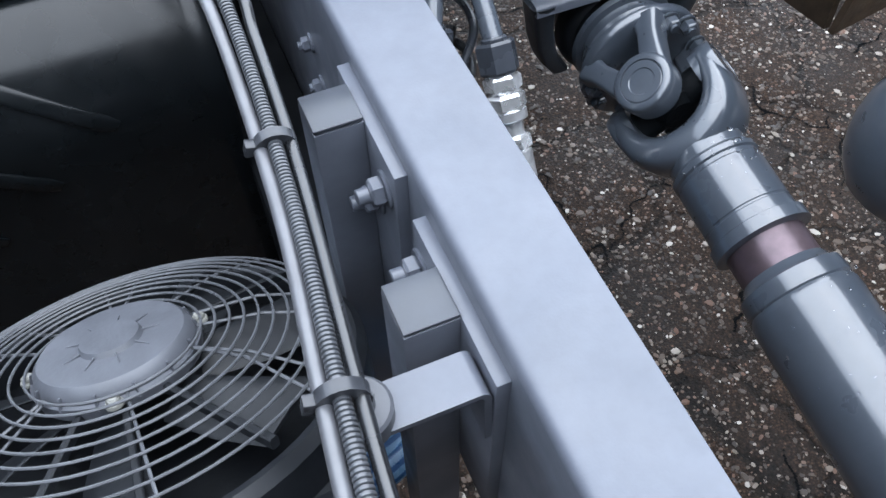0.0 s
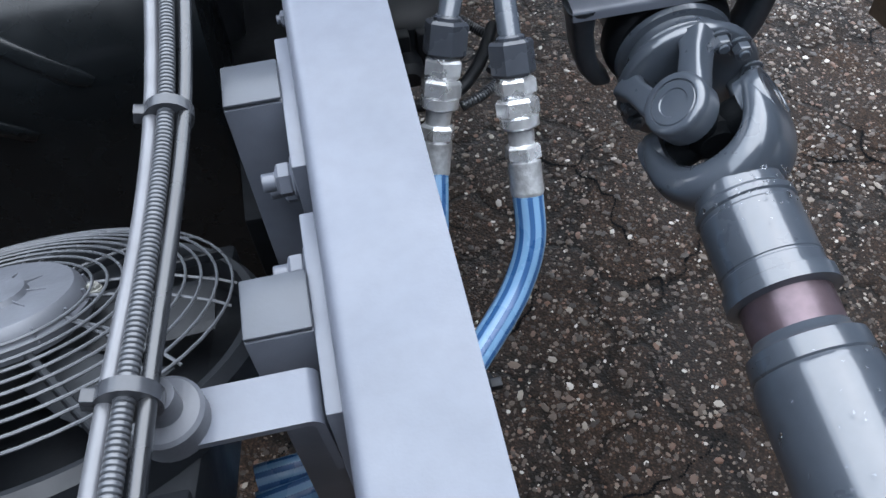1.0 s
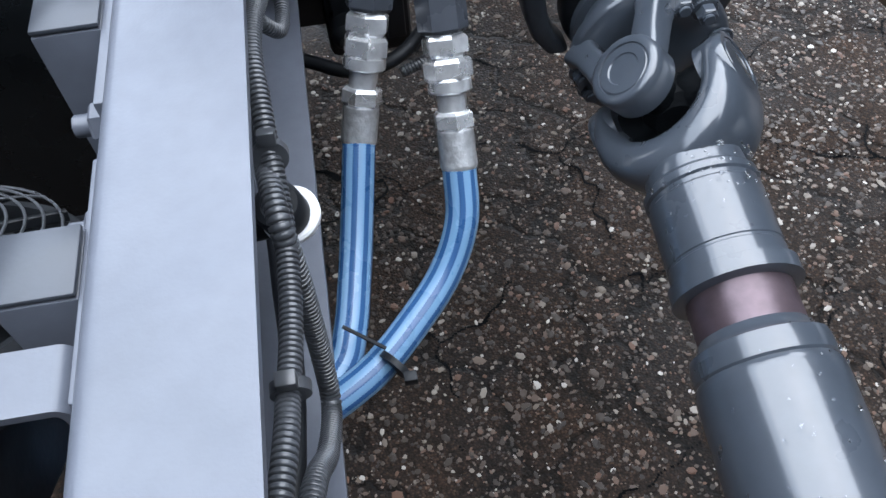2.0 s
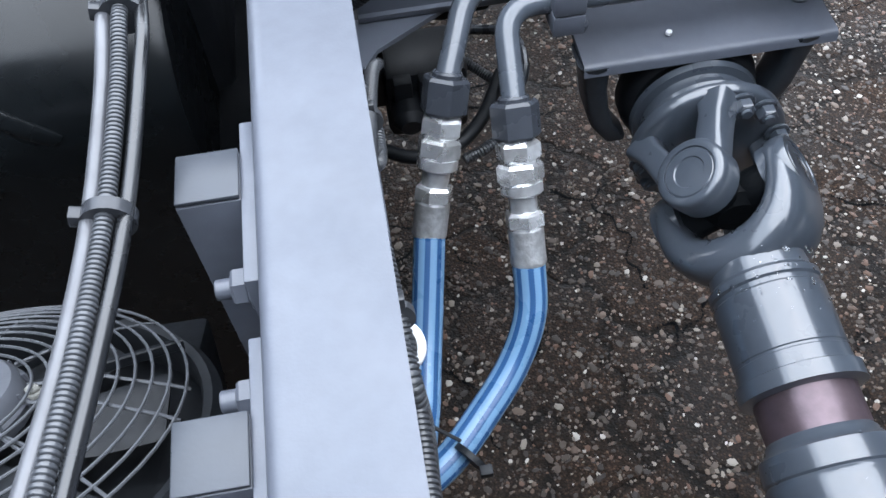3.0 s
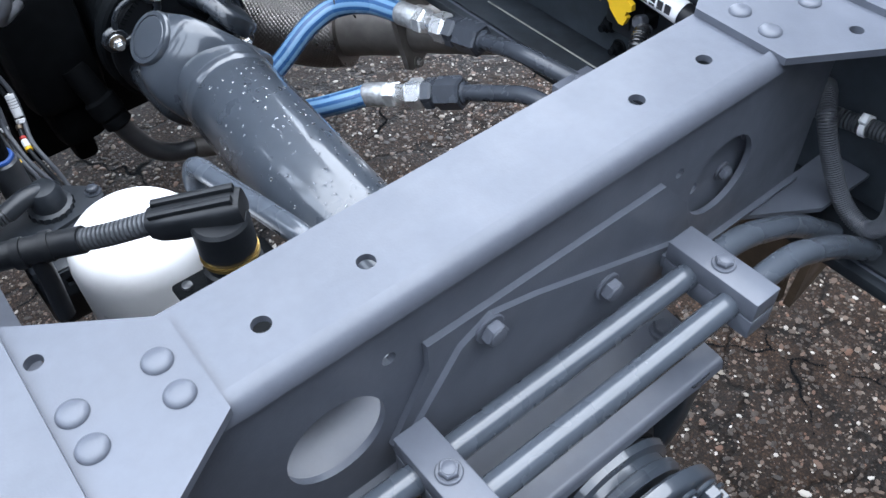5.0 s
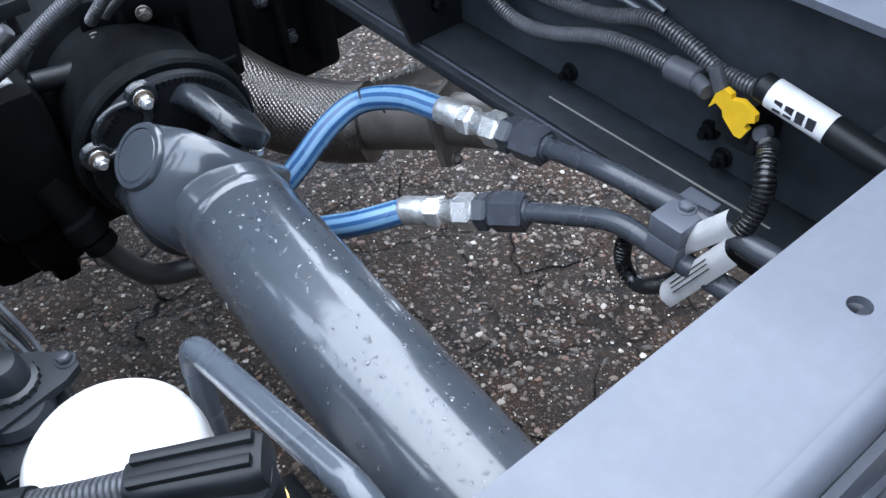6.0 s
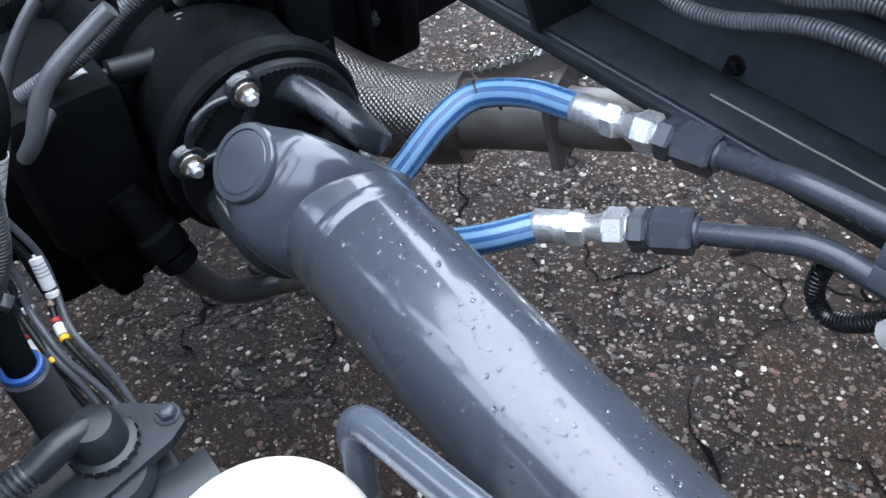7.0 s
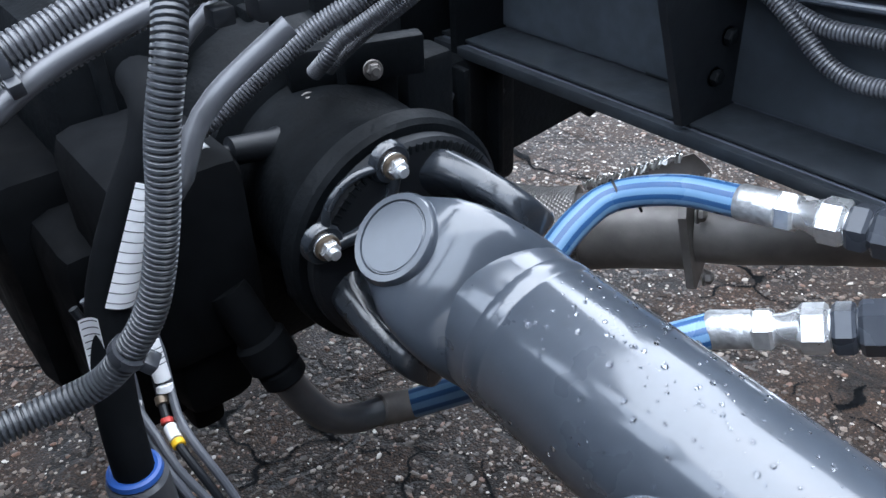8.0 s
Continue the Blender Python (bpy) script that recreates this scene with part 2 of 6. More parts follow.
    wet = ramp(patch.outputs["Fac"], (0.3, (0.5, 0.5, 0.5)), (0.7, (0.85, 0.85, 0.85)))
    t.links.new(wet, b.inputs["Roughness"])
    b.inputs["Specular IOR Level"].default_value = 0.22
    k = t.nodes.new("ShaderNodeBump")
    k.inputs["Strength"].default_value, k.inputs["Distance"].default_value = 0.6, 0.003
    k.invert = True
    t.links.new(small.outputs["Distance"], k.inputs["Height"])
    k2 = t.nodes.new("ShaderNodeBump")
    k2.inputs["Strength"].default_value, k2.inputs["Distance"].default_value = 0.8, 0.006
    t.links.new(gap, k2.inputs["Height"])
    t.links.new(k.outputs["Normal"], k2.inputs["Normal"])
    t.links.new(k2.outputs["Normal"], b.inputs["Normal"])
    return m


ASPHALT = asphalt_material()


def pebble_material():
    m = bpy.data.materials.new("exposed_pebbles")
    m.use_nodes = True
    t = m.node_tree
    b = t.nodes["Principled BSDF"]
    g = t.nodes.new("ShaderNodeNewGeometry")
    r = t.nodes.new("ShaderNodeValToRGB")
    stops = ((0.0, (0.023, 0.016, 0.012)), (0.42, (0.058, 0.041, 0.030)), (0.66, (0.114, 0.083, 0.062)), (0.75, (0.135, 0.066, 0.038)), (0.86, (0.17, 0.135, 0.105)), (0.95, (0.31, 0.27, 0.225)), (1.0, (0.58, 0.54, 0.49)))
    while len(r.color_ramp.elements) < len(stops):
        r.color_ramp.elements.new(0.5)
    for e, (p, c) in zip(r.color_ramp.elements, stops):
        e.position, e.color = p, (*c, 1)
    t.links.new(g.outputs["Random Per Island"], r.inputs["Fac"])
    t.links.new(r.outputs["Color"], b.inputs["Base Color"])
    b.inputs["Roughness"].default_value = 0.45
    return m


PEBBLE = pebble_material()

# ---- building helpers ----
V = Vector


def thing(name, at, label, category, group="", kind=""):
    ob = new(name)
    ob.location = at
    ob.empty_display_size = 0.02
    return tagged(ob, label, category, group, kind)


def finish(name, bm, mat, angle=35):
    bmesh.ops.recalc_face_normals(bm, faces=bm.faces)
    me = bpy.data.meshes.new(name)
    bm.to_mesh(me)
    bm.free()
    me.materials.append(mat)
    for p in me.polygons:
        p.use_smooth = True
    me.set_sharp_from_angle(angle=radians(angle))
    return me


def origin_of(ob):
    """World place of a thing, a part or a sub-part while the script builds."""
    at = V(ob.location)
    while ob.parent is not None:
        ob = ob.parent
        at = at + V(ob.location)
    return at


def part(name, bm, mat, parent, label="", angle=35):
    """Links a bmesh, given in world places, as one mesh under a thing or a part."""
    lo = V([min(v.co[i] for v in bm.verts) for i in range(3)])
    hi = V([max(v.co[i] for v in bm.verts) for i in range(3)])
    mid = (lo + hi) / 2
    bmesh.ops.translate(bm, verts=bm.verts, vec=-mid)
    ob = new(name, finish(name, bm, mat, angle))
    ob.parent = parent
    ob.location = mid - origin_of(parent)
    return tagged(ob, label)


def solo(name, bm, mat, label, category, group="", kind="", angle=35):
    """A thing that is one mesh."""
    lo = V([min(v.co[i] for v in bm.verts) for i in range(3)])
    hi = V([max(v.co[i] for v in bm.verts) for i in range(3)])
    base = V(((lo.x + hi.x) / 2, (lo.y + hi.y) / 2, lo.z))
    bmesh.ops.translate(bm, verts=bm.verts, vec=-base)
    ob = new(name, finish(name, bm, mat, angle))
    ob.location = base
    return tagged(ob, label, category, group, kind)


def basis(axis):
    w = V(axis).normalized()
    u = w.orthogonal().normalized()
    if abs(w.z) < 0.95:
        u = V((0, 0, 1)).cross(w).normalized()
    return u, w.cross(u), w


def lathe(bm, at, axis, prof, seg=24, turn=0.0):
    """Turns a profile of (way along the axis, radius) round it."""
    u, v, w = basis(axis)
    at = V(at)
    rings = []
    for s, r in prof:
        if r < 1e-6:
            rings.append([bm.verts.new(at + w * s)])
        else:
            rings.append([bm.verts.new(at + w * s + (u * math.cos(a) + v * math.sin(a)) * r)
                          for a in [turn + 2 * math.pi * i / seg for i in range(seg)]])
    for a, b in zip(rings, rings[1:]):
        for i in range(seg):
            j = (i + 1) % seg
            if len(a) == 1 and len(b) == 1:
                continue
            if len(a) == 1:
                bm.faces.new((a[0], b[i], b[j]))
            elif len(b) == 1:
                bm.faces.new((a[i], a[j], b[0]))
            else:
                bm.faces.new((a[i], a[j], b[j], b[i]))
    for end in (rings[0], rings[-1]):
        if len(end) > 1:
            bm.faces.new(end)
    return bm


def rod(bm, a, b, r, seg=16, edge=0.0):
    a, b = V(a), V(b)
    n = (b - a).length
    e = min(edge or r * 0.12, n * 0.4)
    return lathe(bm, a, b - a, [(0, r - e), (e, r), (n - e, r), (n, r - e)], seg)


def hexa(bm, a, b, r, turn=0.0):
    """A hexagon bar with turned-down corners from a to b."""
    a, b = V(a), V(b)
    n = (b - a).length
    c = min(r * 0.14, n * 0.3)
    return lathe(bm, a, b - a, [(0, r * 0.88), (c, r), (n - c, r), (n, r * 0.88)], 6, turn)


def block(bm, lo, hi, bevel=0.002, turn=None, about=None):
    """A box with rounded edges, turned by a matrix about a point if given."""
    lo, hi = V(lo), V(hi)
    made = bmesh.ops.create_cube(bm, size=1.0)["verts"]
    size = hi - lo
    for v in made:
        v.co = V((v.co.x * size.x, v.co.y * size.y, v.co.z * size.z)) + (lo + hi) / 2
    edges = list({e for v in made for e in v.link_edges})
    if bevel:
        out = bmesh.ops.bevel(bm, geom=edges, offset=min(bevel, min(size) * 0.45), segments=2, profile=0.5, affect="EDGES")
        made = list({v for f in out["faces"] for v in f.verts} | {v for v in made if v.is_valid})
    if turn is not None:
        about = V(about if about is not None else (lo + hi) / 2)
        for v in made:
            v.co = turn @ (v.co - about) + about
    return bm


def curve_points(pts, step=0.006):
    """Points on a smooth line through the given ones."""
    p = [V(q) for q in pts]
    if len(p) == 2:
        n = max(2, int((p[1] - p[0]).length / step))
        return [p[0].lerp(p[1], i / n) for i in range(n + 1)]
    p = [p[0] * 2 - p[1]] + p + [p[-1] * 2 - p[-2]]
    out = []
    for a, b, c, d in zip(p, p[1:], p[2:], p[3:]):
        n = max(2, int((c - b).length / step))
        for i in range(n):
            s = i / n
            out.append(0.5 * (2 * b + (c - a) * s + (2 * a - 5 * b + 4 * c - d) * s * s + (3 * b - a - 3 * c + d) * s ** 3))
    out.append(p[-2])
    return out


def rounded(pts, r, n=7):
    """A polyline whose corners are bent to about radius r."""
    p = [V(q) for q in pts]
    out = [p[0]]
    for a, b, c in zip(p, p[1:], p[2:]):
        u, v = (a - b), (c - b)
        k = min(r, u.length * 0.48, v.length * 0.48)
        s, e = b + u.normalized() * k, b + v.normalized() * k
        for i in range(n + 1):
            f = i / n
            out.append(s * (1 - f) ** 2 + b * 2 * f * (1 - f) + e * f * f)
    out.append(p[-1])
    return out


def sweep(bm, line, radius, seg=14, uv=True):
    """A tube along a line of points; radius is a number or a list."""
    line = [V(q) for q in line]
    n = len(line)
    rad = radius if isinstance(radius, (list, tuple)) else [radius] * n
    layer = bm.loops.layers.uv.verify() if uv else None
    tang = [(line[min(i + 1, n - 1)] - line[max(i - 1, 0)]).normalized() for i in range(n)]
    u = tang[0].orthogonal().normalized()
    if abs(tang[0].z) < 0.9:
        u = (V((0, 0, 1)) - tang[0] * tang[0].z).normalized()
    rings, far = [], [0.0]
    for i in range(n):
        u = (u - tang[i] * u.dot(tang[i])).normalized()
        w = tang[i].cross(u)
        rings.append([bm.verts.new(line[i] + (u * math.cos(a) + w * math.sin(a)) * rad[i]) for a in [2 * math.pi * k / seg for k in range(seg)]])
        if i:
            far.append(far[-1] + (line[i] - line[i - 1]).length)
    for i in range(n - 1):
        for k in range(seg):
            j = (k + 1) % seg
            f = bm.faces.new((rings[i][k], rings[i][j], rings[i + 1][j], rings[i + 1][k]))
            if layer:
                for loop, (a, s) in zip(f.loops, ((k, i), (k + 1, i), (k + 1, i + 1), (k, i + 1))):
                    loop[layer].uv = (a / seg, far[s])
    bm.faces.new(rings[0])
    bm.faces.new(rings[-1])
    return bm


def ribbed(bm, pts, r, pitch=0.0042, seg=12):
    """A corrugated conduit through the points."""
    line = curve_points(pts, pitch / 3)
    cuts = (0.0, 0.10, 0.56, 0.66, 0.75, 0.91)
    size = (0.95, 1.0, 1.0, 0.95, 0.76, 0.76)
    dense, rad, done, k = [], [], 0.0, 0
    for a, b in zip(line, line[1:]):
        n = (b - a).length
        while (k // 6 + cuts[k % 6]) * pitch <= done + n:
            dense.append(a.lerp(b, ((k // 6 + cuts[k % 6]) * pitch - done) / n))
            rad.append(r * size[k % 6])
            k += 1
        done += n
    return sweep(bm, dense, rad, seg, uv=False)


def loft(bm, sections, power=2.6, seg=18):
    """Joins superellipse sections (centre, way u, way v, half sizes a, b)."""
    rings = []
    for c, u, v, a, b in sections:
        ring = []
        for i in range(seg):
            t = 2 * math.pi * i / seg
            x, y = math.cos(t), math.sin(t)
            ring.append(bm.verts.new(V(c) + V(u) * a * math.copysign(abs(x) ** (2 / power), x) + V(v) * b * math.copysign(abs(y) ** (2 / power), y)))
        rings.append(ring)
    for p, q in zip(rings, rings[1:]):
        for i in range(seg):
            j = (i + 1) % seg
            bm.faces.new((p[i], p[j], q[j], q[i]))
    bm.faces.new(rings[0])
    bm.faces.new(rings[-1])
    return bm


def circle(c, r, n=24):
    return [(c[0] + r * math.cos(2 * math.pi * i / n), c[1] + r * math.sin(2 * math.pi * i / n)) for i in range(n)]


def plate(bm, outer, holes, at, u, v, thick):
    """A flat sheet with holes: outlines in the plane of u and v through at, thickness along u x v."""
    at, u, v = V(at), V(u).normalized(), V(v).normalized()
    w = u.cross(v)
    edges = []
    for ring in [outer, *holes]:
        vs = [bm.verts.new(at + u * p[0] + v * p[1]) for p in ring]
        edges += [bm.edges.new((a, b)) for a, b in zip(vs, vs[1:] + vs[:1])]
    got = bmesh.ops.triangle_fill(bm, use_beauty=True, use_dissolve=False, edges=edges, normal=w)
    faces = [g for g in got["geom"] if isinstance(g, bmesh.types.BMFace)]
    ext = bmesh.ops.extrude_face_region(bm, geom=faces, use_keep_orig=True)
    for g in ext["geom"]:
        if isinstance(g, bmesh.types.BMVert):
            g.co += w * thick
    return bm


def bent_strip(bm, prof, along, length, thick):
    """A sheet of even thickness bent to a profile of points and drawn out along a way."""
    along = V(along).normalized()
    p = [V(q) for q in prof]
    side = []
    for i in range(len(p)):
        t = (p[min(i + 1, len(p) - 1)] - p[max(i - 1, 0)]).normalized()
        k = along.cross(t).normalized()
        side.append(p[i] + k * thick)
    ring = p + side[::-1]
    a = [bm.verts.new(q) for q in ring]
    b = [bm.verts.new(q + along * length) for q in ring]
    n = len(ring)
    for i in range(n):
        j = (i + 1) % n
        bm.faces.new((a[i], a[j], b[j], b[i]))
    m = len(p)
    for i in range(m - 1):
        bm.faces.new((a[i], a[i + 1], a[n - 2 - i], a[n - 1 - i]))
        bm.faces.new((b[i], b[i + 1], b[n - 2 - i], b[n - 1 - i]))
    return bm


def bolt(parent, at, way, r=0.0095, head=0.008, shank=0.0, mat=None, name="bolt"):
    """A hexagon bolt with washer, head standing off along way."""
    at, w = V(at), V(way).normalized()
    bm = bmesh.new()
    lathe(bm, at - w * 0.001, w, [(0, r * 1.25), (0.002, r * 1.3), (0.003, r * 1.2)], 20)
    hexa(bm, at + w * 0.002, at + w * (0.002 + head), r)
    lathe(bm, at + w * (0.0025 + head), w, [(-0.002, r * 0.75), (0.0, r * 0.7), (0.0006, r * 0.55)], 16)
    if shank:
        rod(bm, at + w * head, at + w * (head + shank), r * 0.55, 14)
    return part(name, bm, mat or PAINT, parent)


def tie(parent, at, way, r, mat=None, name="cable_tie", lock=None, wide=0.006):
    """A strap round a bundle with its square lock."""
    at, w = V(at), V(way).normalized()
    u, v, _ = basis(w)
    bm = bmesh.new()
    if lock is not None:
        v = (V(lock) - w * V(lock).dot(w)).normalized()
        u = v.cross(w)
    lathe(bm, at - w * wide / 2, w, [(0, r), (0, r + 0.0015), (wide, r + 0.0015), (wide, r)], 20)
    turn = Matrix((u, v, w)).transposed()
    block(bm, (-0.005, -0.004, -0.004), (0.005, 0.004, 0.004), 0.001)
    top = [q for q in bm.verts if q.co.length < 0.02]
    for q in top:
        q.co = turn @ q.co + at + v * (r + 0.003)
    return part(name, bm, mat or CONDUIT, parent)

# ---- ground ----
bm = bmesh.new()
bmesh.ops.create_grid(bm, x_segments=24, y_segments=24, size=60.0)
ground = new("ground", finish("ground", bm, ASPHALT))
tagged(ground, "worn damp dark asphalt with exposed stones and hairline cracks", "asphalt", kind="structure")


# Unseen walls, added to keep low sky light off the chassis.
def sky_block_wall(name, lo, hi):
    bm = bmesh.new()
    block(bm, lo, hi, 0.0)
    return solo(name, bm, WALL, "unseen dark wall added to block low sky light", "wall", kind="structure")


sky_block_wall("wall_west", (-3.0, -7.0, 0.0), (-2.7, 6.0, 2.75))
sky_block_wall("wall_east", (2.65, -6.0, 0.35), (2.9, 2.5, 3.5))
sky_block_wall("wall_south", (-2.7, -2.8, 0.0), (2.65, -2.5, 5.4))
# Unseen block where the cab would stand, sized to cut off sky light.
bm = bmesh.new()
block(bm, (-0.89, 3.15, 1.20), (1.61, 4.9, 3.3), 0.08)
solo("wall_north", bm, WALL, "unseen dark block for the truck cab, added to block sky", "wall", kind="structure")


def wobble(x, y):
    """Uneven wandering of the crack lines."""
    dx = 0.030 * np.sin(9 * y + 3 * np.sin(5 * x)) + 0.012 * np.sin(31 * y + 17 * x) + 0.006 * np.sin(83 * y - 61 * x)
    dy = 0.030 * np.sin(8 * x + 2 * np.sin(6 * y)) + 0.012 * np.sin(29 * x - 19 * y) + 0.006 * np.sin(79 * x + 67 * y)
    return x + dx, y + dy


CRACK_SEEDS = np.random.default_rng(11).uniform((-0.7, -0.4), (2.5, 3.3), (150, 2))


def crack_distance(x, y):
    """How far a spot lies from the nearest crack, about, in metres."""
    u, v = wobble(x, y)
    d = np.sqrt((u[..., None] - CRACK_SEEDS[:, 0]) ** 2 + (v[..., None] - CRACK_SEEDS[:, 1]) ** 2)
    d = np.partition(d, 1, axis=-1)
    return (d[..., 1] - d[..., 0]) * 0.5


def cracks():
    """Open hairline cracks, as small dark patches along the lines."""
    step = 0.003
    gx, gy = np.arange(-0.5, 2.3, step), np.arange(-0.1, 3.0, step)
    verts, quads = [], []
    rng = np.random.default_rng(5)
    for yy in gy:
        near = crack_distance(gx, np.full_like(gx, yy)) < 0.0005 + 0.0013 * np.sin(13 * gx + 7 * yy) + 0.0006 * np.sin(47 * gx - 39 * yy)
        for xx in gx[near]:
            k = len(verts)
            for a, b in ((0, 0), (1, 0), (1, 1), (0, 1)):
                j = rng.uniform(-0.0009, 0.0009, 2)
                verts.append((xx + a * step * 1.25 + j[0], yy + b * step * 1.25 + j[1], 0.0015))
            quads.append((k, k + 1, k + 2, k + 3))
    me = bpy.data.meshes.new("cracks")
    me.from_pydata(verts, [], quads)
    me.materials.append(DEEP)
    return tagged(new("crack_lines", me), "dark patches along the hairline cracks of the asphalt", "dirt", kind="stuff")


cracks()


def pebbles():
    """Small stones half sunk in the asphalt, thickest under the chassis."""
    rng = np.random.default_rng(4)
    n = 96000
    far = 14000
    x = np.concatenate([rng.uniform(-0.5, 2.3, n - far), 0.9 + rng.normal(0, 1.3, far)])
    y = np.concatenate([rng.uniform(-0.1, 3.0, n - far), 1.4 + rng.normal(0, 1.5, far)])
    r = np.clip(rng.lognormal(math.log(0.0027), 0.50, n), 0.0012, 0.0085)
    base = []
    for z, k in ((0.0, 1.0), (0.85, 0.78)):
        base += [(k * math.cos(a), k * math.sin(a), z) for a in [2 * math.pi * (i + 0.4 * z) / 6 for i in range(6)]]
    base.append((0, 0, 1.0))
    base = np.array(base)
    faces = []
    for i in range(6):
        j = (i + 1) % 6
        faces += [(i, j, 6 + j), (i, 6 + j, 6 + i), (6 + i, 6 + j, 12)]
    faces = np.array(faces)
    turn = rng.uniform(0, 2 * math.pi, n)
    sx, sy, sz = r * rng.uniform(0.8, 1.45, n), r * rng.uniform(0.65, 1.0, n), r * rng.uniform(0.12, 0.42, n)
    wob = rng.uniform(0.75, 1.25, (n, len(base), 1))
    p = base[None] * wob * np.stack([sx, sy, sz], 1)[:, None]
    c, s = np.cos(turn)[:, None], np.sin(turn)[:, None]
    q = np.stack([p[..., 0] * c - p[..., 1] * s + x[:, None], p[..., 0] * s + p[..., 1] * c + y[:, None], p[..., 2] - 0.0001], 2)
    keep = crack_distance(x, y) > 0.0040
    q, n = q[keep], int(keep.sum())
    f = (faces[None] + (np.arange(n) * len(base))[:, None, None]).reshape(-1, 3)
    me = bpy.data.meshes.new("pebbles")
    me.from_pydata(q.reshape(-1, 3).tolist(), [], f.tolist())
    for poly in me.polygons:
        poly.use_smooth = False
    me.materials.append(PEBBLE)
    ob = new("pebbles", me)
    return tagged(ob, "small brown grey and white stones set in the asphalt", "pebbles", kind="stuff")


pebbles()

# ---- chassis rails ----
RAIL_TOP, RAIL_LOW = 1.016, 0.742


def rail(name, web_x, edge_x, label):
    """A C-shaped rail with rounded bends; the web stands at web_x, the flanges reach to edge_x."""
    s = 1 if edge_x > web_x else -1
    prof = rounded([(edge_x, 0, RAIL_LOW), (web_x, 0, RAIL_LOW), (web_x, 0, RAIL_TOP), (edge_x, 0, RAIL_TOP)], 0.011, 6)
    if s < 0:
        prof = prof[::-1]
    bm = bmesh.new()
    bent_strip(bm, [V((p.x, -1.6, p.z)) for p in prof], (0, 1, 0), 5.2, 0.007)
    return solo(name, bm, PAINT, label, "chassis rail", "chassis rails", angle=25)


rail_left = rail("chassis_rail", -0.066, 0.005, "grey painted steel truck chassis rail, damp on top")
rail_right = rail("chassis_rail", 0.797, 0.714, "grey painted steel chassis rail carrying pipes and conduits")

# ---- cross member ----
cross = thing("cross_member", (0.36, 0.905, 0.80), "grey painted steel cross member riveted between the chassis rails", "cross member")
TOP = 1.002
bm = bmesh.new()
plate(bm, [(0.008, 0.813), (0.709, 0.813), (0.709, TOP - 0.010), (0.008, TOP - 0.010)],
      [circle((0.151, 0.896), 0.041, 40), circle((0.565, 0.898), 0.042, 40), circle((0.201, 0.950), 0.006, 14), circle((0.50, 0.94), 0.005, 14)],
      (0, 0.869, 0), (1, 0, 0), (0, 0, 1), 0.006)
plate(bm, [(0.008, 0.873), (0.709, 0.873), (0.709, 0.955), (0.008, 0.955)],
      [circle((x, 0.9045), 0.0070, 20) for x in (0.137, 0.218, 0.481, 0.562)], (0, 0, TOP - 0.006), (1, 0, 0), (0, 1, 0), 0.006)
plate(bm, [(0.008, 0.873), (0.709, 0.873), (0.709, 0.955), (0.008, 0.955)], [], (0, 0, 0.803), (1, 0, 0), (0, 1, 0), 0.006)
for z, a0, zz in ((TOP - 0.010, 90, 1), (0.813, 180, -1)):
    arc = [V((0.008, 0.873 - 0.010 * math.cos(radians(a)), z + zz * 0.010 * math.sin(radians(a)))) for a in range(0, 91, 15)]
    bent_strip(bm, arc if zz > 0 else arc[::-1], (1, 0, 0), 0.701, 0.006)
part("channel", bm, PAINT, cross, angle=25)


def gusset(outline, holes, rivets):
    bm = bmesh.new()
    plate(bm, outline, [circle(h, 0.0062, 18) for h in holes], (0, 0, TOP + 0.0005), (1, 0, 0), (0, 1, 0), 0.0070)
    g = part("gusset_plate", bm, PAINT, cross)
    for x, y in rivets:
        bm = bmesh.new()
        lathe(bm, (x, y, TOP + 0.0070), (0, 0, 1), [(0, 0.0102), (0.0012, 0.0101), (0.0030, 0.0090), (0.0042, 0.0065), (0.0047, 0.003), (0.0048, 0.0)], 24)
        part("rivet", bm, PAINT, g)


gusset([(-0.05, 0.800), (0.004, 0.800), (0.0915, 0.858), (0.0925, 0.944), (0.008, 1.003), (-0.05, 1.003)],
       [(0.0155, 0.832), (0.0145, 0.963)], [(0.019, 0.913), (0.019, 0.884), (0.073, 0.915), (0.073, 0.885)])
gusset([(0.78, 0.785), (0.716, 0.785), (0.603, 0.856), (0.607, 0.953), (0.716, 1.016), (0.78, 1.016)],
       [(0.680, 0.842), (0.682, 0.968)], [(0.688, 0.925), (0.687, 0.893), (0.631, 0.924), (0.625, 0.888)])
bm = bmesh.new()
plate(bm, [(0.200, 0.80), (0.190, 0.850), (0.229, 0.917), (0.229, 0.945), (0.475, 0.945), (0.510, 0.905), (0.528, 0.851), (0.515, 0.80)], [], (0, 0.8625, 0), (1, 0, 0), (0, 0, 1), 0.006)
part("web_plate", bm, PAINT, cross)
bm = bmesh.new()
plate(bm, [(0.622, 0.868), (0.700, 0.818), (0.78, 0.815), (0.78, 0.868)], [], (0, 0, 0.797), (1, 0, 0), (0, 1, 0), 0.0055)
part("lower_gusset", bm, PAINT, cross)
bm = bmesh.new()
plate(bm, [(0.100, 0.868), (0.022, 0.818), (0.004, 0.79), (-0.05, 0.79), (-0.05, 0.868)], [], (0, 0, 0.797), (1, 0, 0), (0, 1, 0), 0.0055)
part("lower_gusset", bm, PAINT, cross)
bm = bmesh.new()
plate(bm, [(0.515, 0.835), (0.665, 0.835), (0.665, 0.962), (0.515, 0.962)], [circle((0.545, 0.886), 0.0065, 16)], (0, 0.8800, 0), (1, 0, 0), (0, 0, 1), 0.005)
